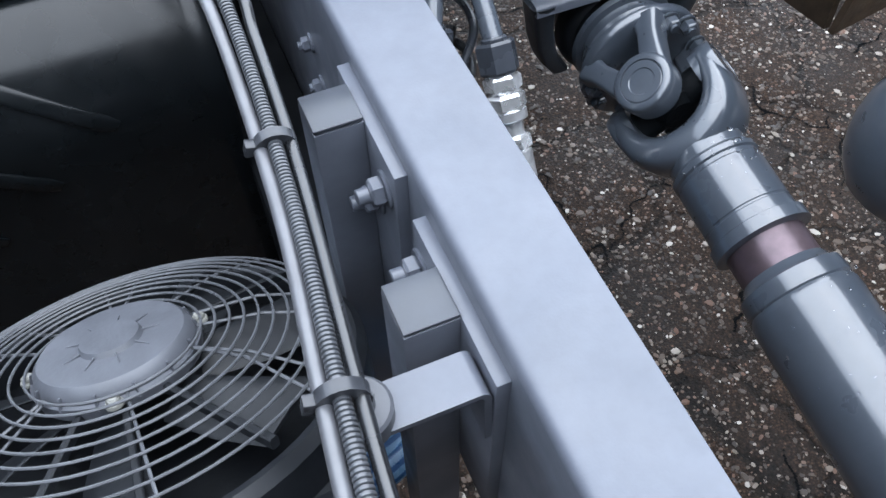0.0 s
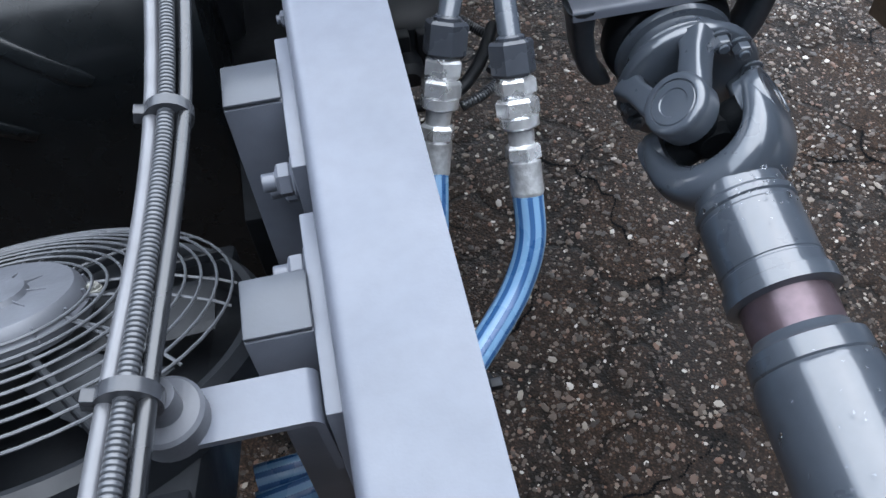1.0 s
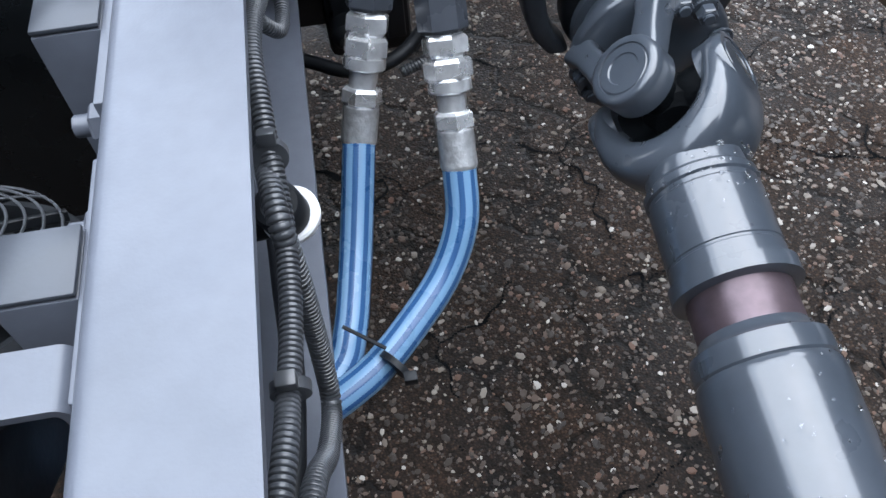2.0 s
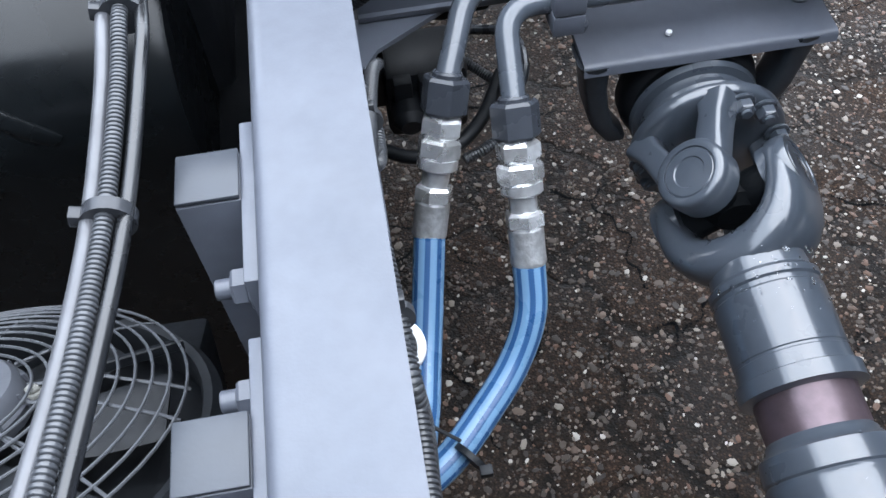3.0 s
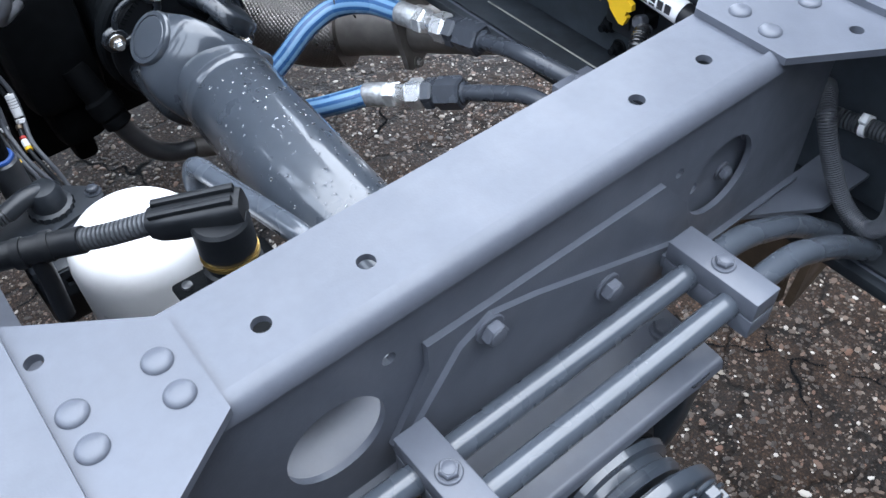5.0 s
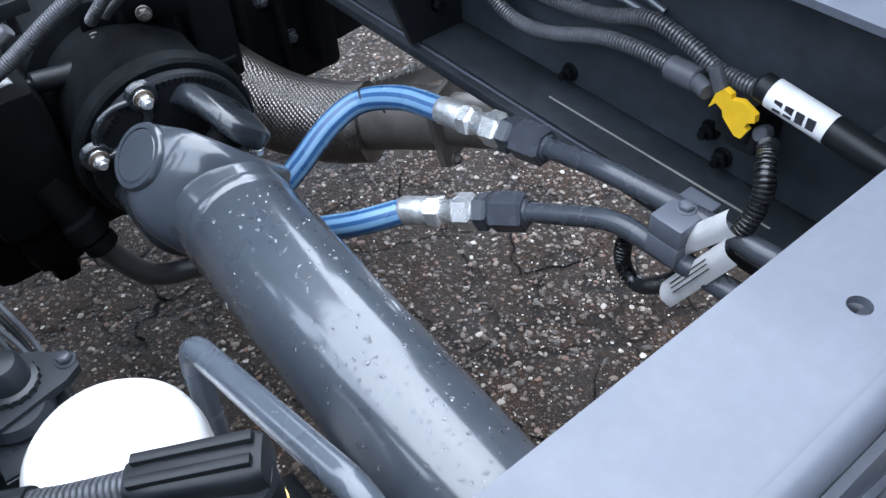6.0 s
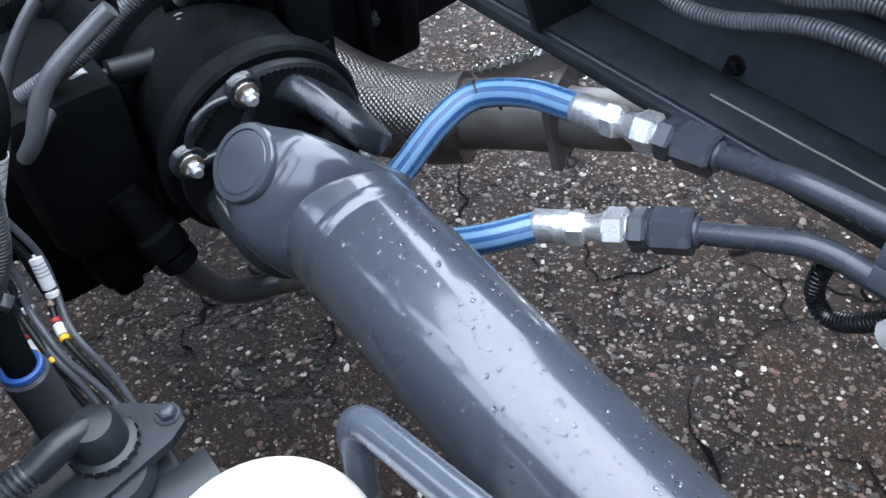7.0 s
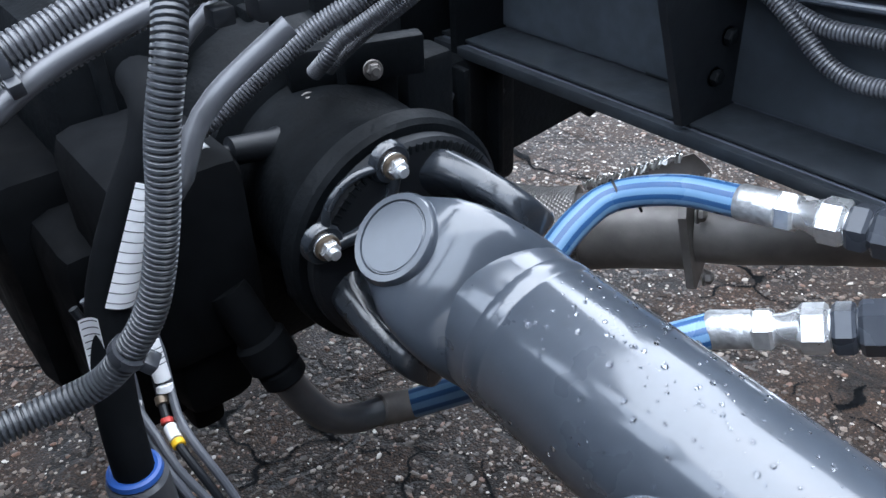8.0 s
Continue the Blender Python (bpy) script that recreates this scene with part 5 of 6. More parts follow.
ribbed(bm, [(0.066, 1.413, 0.728), (0.043, 1.41, 0.726), (0.015, 1.405, 0.72), (-0.02, 1.398, 0.71)], 0.0112, 0.0046)
part("conduit", bm, CONDUIT, valve)
bolt(valve, (0.158, 1.412, 0.700), (0, 0, 1), 0.008, 0.006, 0.0, DARKNUT)
bolt(valve, (0.055, 1.375, 0.700), (0, 0, 1), 0.008, 0.006, 0.0, DARKNUT)

riser = thing("air_line", (0.088, 1.49, 0.60), "thick black air hose in a blue ringed fitting", "air hose")
bm = bmesh.new()
sweep(bm, curve_points([(0.088, 1.492, 0.66), (0.088, 1.493, 0.745), (0.095, 1.507, 0.80), (0.111, 1.520, 0.85), (0.136, 1.519, 0.90), (0.151, 1.516, 0.926), (0.160, 1.522, 0.945), (0.165, 1.55, 0.95)], 0.012), 0.0122, 16)
part("hose", bm, DEEP, riser)
bm = bmesh.new()
lathe(bm, (0.088, 1.493, 0.738), (0, 0, 1), [(0, 0.0122), (0, 0.0158), (0.002, 0.0168), (0.005, 0.0160), (0.006, 0.014), (0.0055, 0.0122)], 28)
part("blue_ring", bm, BLUE, riser, "blue plastic ring")
bm = bmesh.new()
lathe(bm, (0.088, 1.492, 0.640), (0, 0, 1), [(0, 0.020), (0.03, 0.020), (0.035, 0.0185), (0.096, 0.0185), (0.0985, 0.016)], 28)
part("fitting", bm, CONDUIT, riser)

stem = thing("corrugated_conduit", (0.11, 1.46, 0.80), "thick black corrugated conduit curving down past the valve", "conduit", "conduits")
bm = bmesh.new()
ribbed(bm, [(0.168, 1.475, 1.035), (0.150, 1.447, 1.005), (0.136, 1.442, 0.968), (0.130, 1.442, 0.940), (0.122, 1.444, 0.908), (0.112, 1.447, 0.880), (0.098, 1.455, 0.856), (0.082, 1.464, 0.838), (0.055, 1.470, 0.832), (0.02, 1.472, 0.832), (-0.066, 1.475, 0.83)], 0.0080, 0.0030)
part("conduit", bm, CONDUIT, stem)
tie(stem, (0.098, 1.455, 0.856), (-0.5, 0.5, -0.8), 0.0084, CABLE, lock=(0.7, -0.5, -0.4))


def label_tag(parent, centre, u, v, a, b, bars=3, stripes=0):
    """A wrapped paper label with unreadable print as bars."""
    c, u, v = V(centre), V(u).normalized(), V(v)
    v = (v - u * v.dot(u)).normalized()
    w = u.cross(v)
    bm = bmesh.new()
    rows = []
    for i in range(7):
        s = -1 + 2 * i / 6
        rows.append([bm.verts.new(c + u * a * k + v * b * s - w * b * 0.55 * s * s) for k in (-1, 1)])
    for p, q in zip(rows, rows[1:]):
        bm.faces.new((p[0], p[1], q[1], q[0]))
    bmesh.ops.solidify(bm, geom=list(bm.faces), thickness=0.0006)
    lab = part("label", bm, LABEL, parent, "white printed paper label")
    for i in range(bars):
        bm = bmesh.new()
        s = -0.35 + 0.7 * i / max(bars - 1, 1)
        p = c + v * b * s + w * (0.0012 - b * 0.55 * s * s)
        loft(bm, [(p - u * a * 0.6, v, w, b * 0.05, 0.0003), (p + u * a * 0.5, v, w, b * 0.05, 0.0003)], 6, 8)
        part("print_bar", bm, INK, lab)
    for i in range(stripes):
        bm = bmesh.new()
        s = -0.9 + 1.8 * i / (stripes - 1)
        ring = [(c + u * a * s + v * b * k + w * (0.0004 - b * 0.55 * k * k), u, w, 0.0004, 0.0005) for k in (-0.85, -0.4, 0.0, 0.4, 0.85)]
        loft(bm, ring, 4, 8)
        part("print_bar", bm, CABLE, lab)
    return lab


wires = thing("wire_bundle", (0.14, 1.47, 0.66), "thin black wires with white, red and yellow marker sleeves", "wires")
W1 = [(0.128, 1.592, 0.80), (0.138, 1.580, 0.757), (0.1355, 1.568, 0.729), (0.1345, 1.565, 0.722), (0.130, 1.548, 0.712), (0.1285, 1.526, 0.707), (0.133, 1.508, 0.690), (0.138, 1.494, 0.668), (0.140, 1.470, 0.640)]


def wire_pair(line, dx, dz, sleeves, label):
    """Two thin wires side by side with marker sleeves on one of them."""
    line = [V((x + dx, y, z + dz)) for x, y, z in line]
    for k, mt in ((-0.0042, BLACK), (0.0038, MOTOR)):
        bm = bmesh.new()
        sweep(bm, curve_points([p + V((k, 0, k * 0.4)) for p in line], 0.01), 0.0031, 10)
        part("wire", bm, mt, wires)
    for i0, f0, ln, r, mt in sleeves:
        p, q = line[i0], line[i0 + 1]
        d = (q - p).normalized()
        c = p.lerp(q, f0) + (V((-0.0042, 0, -0.0017)) if r < 0.006 else V((0, 0, 0)))
        bm = bmesh.new()
        rod(bm, c, c + d * ln, r, 14)
        part("marker_sleeve", bm, mt, wires, "white marker sleeve" if mt == LABEL else "coloured marker sleeve")
    if label:
        bm = bmesh.new()
        rod(bm, line[1], line[2], 0.0062, 16)
        lab = part("label", bm, LABEL, wires, "white printed paper label")
        for k in range(4):
            bm = bmesh.new()
            d = (line[2] - line[1]).normalized()
            lathe(bm, line[1].lerp(line[2], 0.2 + k * 0.12), d, [(0, 0.0061), (0, 0.0064), (0.0006, 0.0064), (0.0006, 0.0061)], 16)
            part("print_bar", bm, CABLE, lab)


marks = ((2, 0.3, 0.006, 0.0062, LABEL), (3, 0.05, 0.006, 0.0045, BRONZE), (3, 0.85, 0.004, 0.0044, RED), (4, 0.15, 0.012, 0.0046, LABEL), (4, 0.72, 0.005, 0.0046, YELLOW))
wire_pair(W1, 0.0, 0.0, marks, True)
wire_pair(W1, -0.023, -0.002, marks, False)
wire_pair([(0.112, 1.568, 0.735), (0.111, 1.560, 0.722), (0.112, 1.535, 0.715), (0.115, 1.515, 0.697), (0.127, 1.492, 0.666), (0.132, 1.470, 0.640)], -0.002, 0.0, ((2, 0.6, 0.005, 0.0046, YELLOW),), False)


def half_wrap(bm, base):
    """Keeps the half of a sleeve that the label covers."""
    side = way.cross(V((0.15, 1, 0))).normalized()
    bmesh.ops.delete(bm, geom=[v for v in bm.verts if (v.co - base).dot(side) > 0.0065], context="VERTS")


label_tag(riser, (0.093, 1.508, 0.826), (0.004, 0.004, 0.040), (1, -0.6, -0.3), 0.019, 0.0052, 0, 9)
for lo, hi, n in (((0.1095, 1.5178, 0.846), (0.143, 1.518, 0.911), 12),):
    lo, hi = V(lo), V(hi)
    way = (hi - lo).normalized()
    bm = bmesh.new()
    lathe(bm, lo, way, [(0, 0.0128), (0, 0.0136), ((hi - lo).length, 0.0136), ((hi - lo).length, 0.0128)], 24)
    half_wrap(bm, lo)
    sleeve = part("label", bm, LABEL, riser, "white printed label wrapped round the hose")
    for k in range(n):
        bm = bmesh.new()
        lathe(bm, lo.lerp(hi, (k + 0.5) / n), way, [(0, 0.0135), (0, 0.01375), (0.0005, 0.01375), (0.0005, 0.0135)], 24)
        half_wrap(bm, lo.lerp(hi, (k + 0.5) / n))
        part("print_bar", bm, CABLE, sleeve)

# ---- gearbox ----
gear = thing("gearbox", (0.38, 1.9, 0.4), "black cast iron gearbox end with output flange", "gearbox")
bm = bmesh.new()
lathe(bm, J2 + ax * 0.074, ax, [(0, 0.05), (0.0, 0.106), (0.004, 0.110), (0.02, 0.112), (0.026, 0.104), (0.06, 0.098), (0.15, 0.100), (0.156, 0.118), (0.18, 0.122), (0.20, 0.135), (0.26, 0.14)], 56)
part("output_housing", bm, CAST, gear)
bm = bmesh.new()
block(bm, (0.18, 1.86, 0.42), (0.58, 2.60, 0.88), 0.04)
part("case", bm, CAST, gear)
bm = bmesh.new()
block(bm, (0.10, 1.90, 0.46), (0.22, 2.40, 0.74), 0.03)
block(bm, (0.13, 1.80, 0.455), (0.258, 1.95, 0.70), 0.025)
block(bm, (0.205, 1.792, 0.432), (0.245, 1.86, 0.48), 0.012)
part("side_cover", bm, DEEP, gear)
bm = bmesh.new()
block(bm, (0.165, 1.70, 0.60), (0.285, 1.87, 0.80), 0.025)
block(bm, (0.185, 1.72, 0.52), (0.262, 1.86, 0.62), 0.02)
part("selector_housing", bm, DEEP, gear)
bm = bmesh.new()
block(bm, (-0.060, 1.98, 0.62), (0.20, 2.12, 0.70), 0.01)
block(bm, (-0.060, 1.98, 0.62), (-0.03, 2.12, 0.7530), 0.01)
part("mounting_arm", bm, CAST, gear)
for i in range(5):
    bm = bmesh.new()
    block(bm, (0.22 + i * 0.075, 1.846, 0.50), (0.232 + i * 0.075, 1.87, 0.86), 0.004)
    part("casting_rib", bm, CAST, gear)
bm = bmesh.new()
lathe(bm, (0.332, 1.735, 0.777), (-1, 0.0, 0.16), [(-0.03, 0.018), (0.0, 0.016), (0.010, 0.013), (0.05, 0.013), (0.052, 0.006), (0.075, 0.006)], 18)
part("speed_sensor", bm, BLACK, gear)
bm = bmesh.new()
hexa(bm, (0.262, 1.735, 0.788), (0.244, 1.735, 0.791), 0.0140)
part("sensor_nut", bm, DULLZINC, gear)
bm = bmesh.new()
block(bm, (0.36, 1.735, 0.805), (0.49, 1.755, 0.845), 0.004, Matrix.Rotation(-0.35, 3, "Z"))
block(bm, (0.40, 1.74, 0.70), (0.47, 1.80, 0.83), 0.006)
part("lug_bracket", bm, CAST, gear)
bm = bmesh.new()
block(bm, (0.44, 1.765, 0.60), (0.548, 1.86, 0.735), 0.012)
block(bm, (0.49, 1.755, 0.66), (0.552, 1.80, 0.80), 0.008)
for k in range(3):
    block(bm, (0.48, 1.749, 0.625 + k * 0.032), (0.54, 1.768, 0.634 + k * 0.032), 0.002)
part("side_casting", bm, CAST, gear)
for q in ((0.371, 1.745, 0.800), (0.428, 1.722, 0.822)):
    bolt(gear, q, (-0.3, -0.9, 0.2), 0.0075, 0.007, 0.004, STEEL)
bm = bmesh.new()
sweep(bm, curve_points([(0.372, 1.664, 0.466), (0.335, 1.665, 0.475), (0.302, 1.665, 0.500), (0.280, 1.667, 0.540), (0.266, 1.67, 0.578), (0.258, 1.68, 0.61)], 0.008), 0.0155, 18)
part("hydraulic_elbow", bm, CONDUIT, gear, "black elbow pipe under the gearbox")
bm = bmesh.new()
rod(bm, (0.408, 1.660, 0.452), (0.362, 1.664, 0.469), 0.0175, 20)
part("elbow_sleeve", bm, STEEL, gear, "dull crimped sleeve")
bm = bmesh.new()
lathe(bm, (0.268, 1.668, 0.572), (-0.022, 0.035, 0.085), [(0, 0.019), (0.003, 0.022), (0.016, 0.022), (0.018, 0.020), (0.022, 0.020), (0.024, 0.025), (0.050, 0.025), (0.055, 0.020), (0.11, 0.020)], 24)
part("elbow_union", bm, DEEP, gear, "black threaded union of the elbow")

# ---- exhaust ----
exhaust = thing("exhaust_pipe", (0.66, 1.75, 0.4), "stainless exhaust pipe wrapped in woven metal sleeve", "exhaust pipe")
bm = bmesh.new()
sweep(bm, curve_points([(0.48, 2.10, 0.72), (0.545, 1.93, 0.625), (0.60, 1.84, 0.577), (0.655, 1.775, 0.560), (0.690, 1.740, 0.561), (0.700, 1.728, 0.563)], 0.015), 0.064, 36)
part("wrap", bm, WRAP, exhaust, "woven metal heat wrap")
bm = bmesh.new()
sweep(bm, curve_points([(0.680, 1.757, 0.561), (0.705, 1.722, 0.570), (0.732, 1.676, 0.583), (0.768, 1.606, 0.600)], 0.012), 0.049, 32)
part("end_pipe", bm, STEEL, exhaust)
SEAM = V((0.730, 1.757, 0.612)), V((0.783, 1.654, 0.674))
rng = random.Random(8)
for k in range(70):
    f = k / 69
    c = SEAM[0].lerp(SEAM[1], f)
    bm = bmesh.new()
    up = V((rng.uniform(-0.5, 0.9), rng.uniform(-0.3, 0.3), 1.0)).normalized()
    rod(bm, c - up * rng.uniform(0.003, 0.008), c + up * rng.uniform(0.002, 0.008), 0.0017, 6)
    part("frayed_strand", bm, FRAY, exhaust, "bright frayed strand of the wrap")
for k in range(9):
    c = V((0.712, 1.700, 0.566)) + V((rng.uniform(-0.006, 0.006), rng.uniform(-0.006, 0.006), rng.uniform(-0.018, 0.014)))
    d = V((rng.uniform(-1, 1), rng.uniform(-0.4, 0.4), rng.uniform(-1, 1))).normalized()
    bm = bmesh.new()
    sweep(bm, curve_points([c - d * 0.010, c + V((0.003, -0.004, 0.004)), c + d * 0.010], 0.003), 0.0008, 6, uv=False)
    part("frayed_strand", bm, FRAY, exhaust, "bright frayed strand of the wrap")
bm = bmesh.new()
lie = SEAM[1] - SEAM[0]
edge = [SEAM[0] + V((0.0, 0.0, -0.002)), SEAM[0] + V((0.008, -0.010, -0.012)), SEAM[0] + V((0.010, -0.022, -0.022))]
bent_strip(bm, edge, lie.normalized(), lie.length * 1.12, 0.0015)
part("wrap_flap", bm, BARE, exhaust, "pale inner side of the open wrap")
muffler = thing("exhaust_flange", (0.776, 1.60, 0.54), "dull steel welded flange at the end of the exhaust pipe", "flange")
turn = V((0.036, -0.070, 0.017)).normalized()
across = turn.cross(V((0, 0, 1))).normalized()
bm = bmesh.new()
plate(bm, [(-0.058, -0.046), (-0.046, -0.056), (0.046, -0.056), (0.058, -0.046), (0.058, 0.046), (0.046, 0.058), (-0.046, 0.058), (-0.058, 0.046)], [], V((0.768, 1.606, 0.600)), across, across.cross(turn), 0.009)
part("flange_plate", bm, STEEL, muffler)
for dx, dz in ((-0.042, 0.042), (0.042, -0.042), (0.042, 0.042)):
    bolt(muffler, V((0.768, 1.606, 0.600)) + across * dx + across.cross(turn) * dz + turn * 0.009, turn, 0.008, 0.007, 0.004, STEEL)
bm = bmesh.new()
sweep(bm, curve_points([(0.768, 1.606, 0.600), (0.790, 1.565, 0.606), (0.825, 1.515, 0.615), (0.865, 1.465, 0.620), (0.95, 1.38, 0.62)], 0.02), 0.040, 28)
part("outlet_pipe", bm, STEEL, muffler)

# ---- inside of the far rail ----
far = thing("corrugated_conduit", (0.74, 1.3, 0.82), "pair of black corrugated conduits along the inside of the rail", "conduit", "conduits")
bm = bmesh.new()
ribbed(bm, [(0.762, 1.62, 0.90), (0.762, 1.53, 0.855), (0.762, 1.458, 0.808), (0.762, 1.39, 0.810), (0.762, 1.306, 0.843), (0.762, 1.253, 0.853), (0.762, 1.19, 0.855)], 0.0088, 0.0042)
part("conduit", bm, PALEGREY, far)
bm = bmesh.new()
ribbed(bm, [(0.772, 1.62, 0.88), (0.772, 1.50, 0.843), (0.772, 1.437, 0.843), (0.772, 1.381, 0.849), (0.772, 1.316, 0.861), (0.772, 1.255, 0.884), (0.772, 1.203, 0.879), (0.772, 1.164, 0.869), (0.772, 1.10, 0.871), (0.772, 1.0, 0.86), (0.772, 0.85, 0.85)], 0.0088, 0.0042)
part("conduit", bm, PALEGREY, far)
bm = bmesh.new()
rod(bm, (0.762, 1.215, 0.853), (0.760, 1.178, 0.857), 0.013, 16)
rod(bm, (0.758, 1.180, 0.857), (0.750, 1.160, 0.858), 0.009, 12)
part("end_plug", bm, MOTOR, far)
thin = thing("brake_pipe", (0.786, 1.3, 0.87), "pair of thin grey pipes clipped along the rail web", "pipe")
for dz in (0.0, 0.016):
    bm = bmesh.new()
    sweep(bm, curve_points([(0.786, 1.75, 0.83 + dz), (0.786, 1.42, 0.866 + dz), (0.786, 1.30, 0.880 + dz), (0.788, 1.25, 0.872 + dz)], 0.03), 0.0042, 10)
    part("pipe", bm, PIPE, thin)
plug = thing("yellow_connector", (0.735, 1.15, 0.86), "yellow and black electrical plug on the conduit", "connector")
bm = bmesh.new()
plate(bm, [(1.171, 0.866), (1.166, 0.884), (1.158, 0.893), (1.150, 0.8905), (1.149, 0.8855), (1.138, 0.8890), (1.122, 0.8815), (1.121, 0.8740), (1.128, 0.8705), (1.130, 0.8645), (1.126, 0.8625), (1.131, 0.8510), (1.138, 0.8505), (1.154, 0.8640), (1.156, 0.8705), (1.164, 0.8745)], [], (0.739, 0, 0), (0, 1, 0), (0, 0, 1), -0.007)
part("housing", bm, YELLOW, plug, "yellow plastic housing")
bm = bmesh.new()
block(bm, (0.7325, 1.133, 0.868), (0.7395, 1.146, 0.880), 0.0015)
part("latch", bm, YELLOW, plug)
bm = bmesh.new()
block(bm, (0.740, 1.128, 0.838), (0.768, 1.166, 0.884), 0.004)
block(bm, (0.744, 1.120, 0.826), (0.792, 1.158, 0.850), 0.004)
part("socket", bm, BLACK, plug)
for y, z in ((1.118, 0.858), (1.110, 0.848)):
    bm = bmesh.new()
    lathe(bm, (0.742, y, z), (-1, 0, 0.3), [(-0.012, 0.008), (0.0, 0.008), (0.002, 0.0065), (0.002, 0.0)], 16)
    part("seal", bm, MOTOR, plug)
bm = bmesh.new()
block(bm, (0.736, 1.162, 0.872), (0.744, 1.176, 0.908), 0.002, Matrix.Rotation(radians(-28), 3, "X"), (0.74, 1.169, 0.89))
part("clip", bm, MOTOR, plug, "grey plastic clip")
whip = thing("corrugated_conduit", (0.66, 1.1, 0.66), "black corrugated conduit loop with paper labels", "conduit", "conduits")
bm = bmesh.new()
ribbed(bm, [(0.742, 1.108, 0.850), (0.722, 1.096, 0.858), (0.704, 1.084, 0.856), (0.694, 1.076, 0.834), (0.682, 1.079, 0.803), (0.672, 1.100, 0.748), (0.668, 1.133, 0.700), (0.668, 1.158, 0.672), (0.668, 1.178, 0.664), (0.668, 1.194, 0.678), (0.669, 1.198, 0.702), (0.674, 1.196, 0.722)], 0.0098, 0.0044)
part("conduit", bm, WHIP, whip)
label_tag(whip, FORE @ V((0.668, 1.093, 0.768)), (0.0, -0.062, 0.081), (0.3, 0.55, 0.41), 0.052, 0.0125, 0)
label_tag(whip, FORE @ V((0.656, 1.076, 0.738)), (0.0, -0.056, 0.106), (0.3, 0.55, 0.41), 0.060, 0.0135, 3)
relay = thing("relay_module", (0.755, 1.06, 0.84), "black cylindrical module with a white printed sleeve", "module")
bm = bmesh.new()
rod(bm, (0.755, 1.115, 0.890), (0.757, 0.98, 0.876), 0.0135, 20, 0.003)
part("body", bm, BLACK, relay)
bm = bmesh.new()
block(bm, (0.755, 1.000, 0.868), (0.796, 1.014, 0.884), 0.002)
part("clip", bm, CONDUIT, relay)
bm = bmesh.new()
lathe(bm, (0.7552, 1.100, 0.8885), (0.002, -0.135, -0.014), [(0, 0.0132), (0, 0.0142), (0.06, 0.0142), (0.06, 0.0132)], 24)
part("sleeve", bm, LABEL, relay, "white printed sleeve")
bm = bmesh.new()
for k in range(4):
    block(bm, (0.7415, 1.082 - k * 0.011, 0.882), (0.7425, 1.090 - k * 0.011, 0.893), 0.0)
part("print_bar", bm, INK, relay)
# Added dark sheets over web and flange: the rail's inner shade as colour.
under = thing("rail_shade_sheets", (0.74, 1.3, 0.66), "dark sheets inside the rail, its shade put into their colour", "channel")
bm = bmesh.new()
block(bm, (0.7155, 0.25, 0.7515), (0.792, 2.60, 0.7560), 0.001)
part("flange_shade", bm, FLANGESHADE, under)
bm = bmesh.new()
block(bm, (0.7475, 1.085, 0.7558), (0.7495, 1.395, 0.7572), 0.0)
part("pale_strip", bm, PALE, under, "thin pale strip along the flange")
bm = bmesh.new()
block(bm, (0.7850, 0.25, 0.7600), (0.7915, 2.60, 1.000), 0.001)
part("web_shade", bm, WEBSHADE, under)
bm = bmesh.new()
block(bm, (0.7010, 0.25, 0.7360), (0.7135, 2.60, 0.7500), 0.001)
part("edge_shade", bm, FLANGESHADE, under)
for y, z in ((1.396, 0.775), (1.194, 0.80), (1.173, 0.775), (1.119, 0.775)):
    bolt(rail_right, (0.7845, y, z), (-1, 0, 0), 0.009, 0.008, 0.010, CAST)
stay = thing("cab_bracket", (0.70, 1.62, 0.75), "tall black steel bracket standing inside the rail", "bracket")
bm = bmesh.new()
plate(bm, [(0.700, 0.757), (0.795, 0.757), (0.795, 0.98), (0.62, 1.05), (0.640, 0.93)], [], (0, 1.60, 0), (1, 0, 0), (0, 0, 1), -0.010)
block(bm, (0.785, 1.60, 0.757), (0.7905, 1.72, 0.96), 0.001)
part("plate", bm, BLACK, stay)
bm = bmesh.new()
plate(bm, [(0.712, 0.756), (0.735, 0.728), (0.765, 0.712), (0.80, 0.705), (0.83, 0.748), (0.735, 0.748), (0.735, 0.756)], [], (0, 1.602, 0), (1, 0, 0), (0, 0, 1), -0.008)
part("skirt", bm, BLACK, stay)
bolt(stay, (0.745, 1.602, 0.80), (0, -1, 0), 0.009, 0.008, 0.0, CAST)
bolt(stay, (0.76, 1.602, 0.84), (0, -1, 0), 0.009, 0.008, 0.0, CAST)
engine = thing("engine_mount", (0.8, 2.2, 0.5), "black engine mounting beam and shields beside the gearbox", "engine mount")
bm = bmesh.new()
block(bm, (0.58, 1.95, 0.525), (0.795, 2.08, 0.74), 0.015)
block(bm, (0.55, 2.02, 0.70), (0.796, 2.5, 1.0), 0.02)
part("beam", bm, CAST, engine)
for x, z in ((0.63, 0.60), (0.70, 0.62), (0.66, 0.70), (0.75, 0.68)):
    bolt(engine, (x, 1.95, z), (0, -1, 0), 0.010, 0.009, 0.006, DARKNUT)
for x in (0.61, 0.675, 0.735):
    bm = bmesh.new()
    block(bm, (x, 1.925, 0.56), (x + 0.012, 1.955, 0.735), 0.004)
    part("casting_rib", bm, CAST, engine)
bm = bmesh.new()
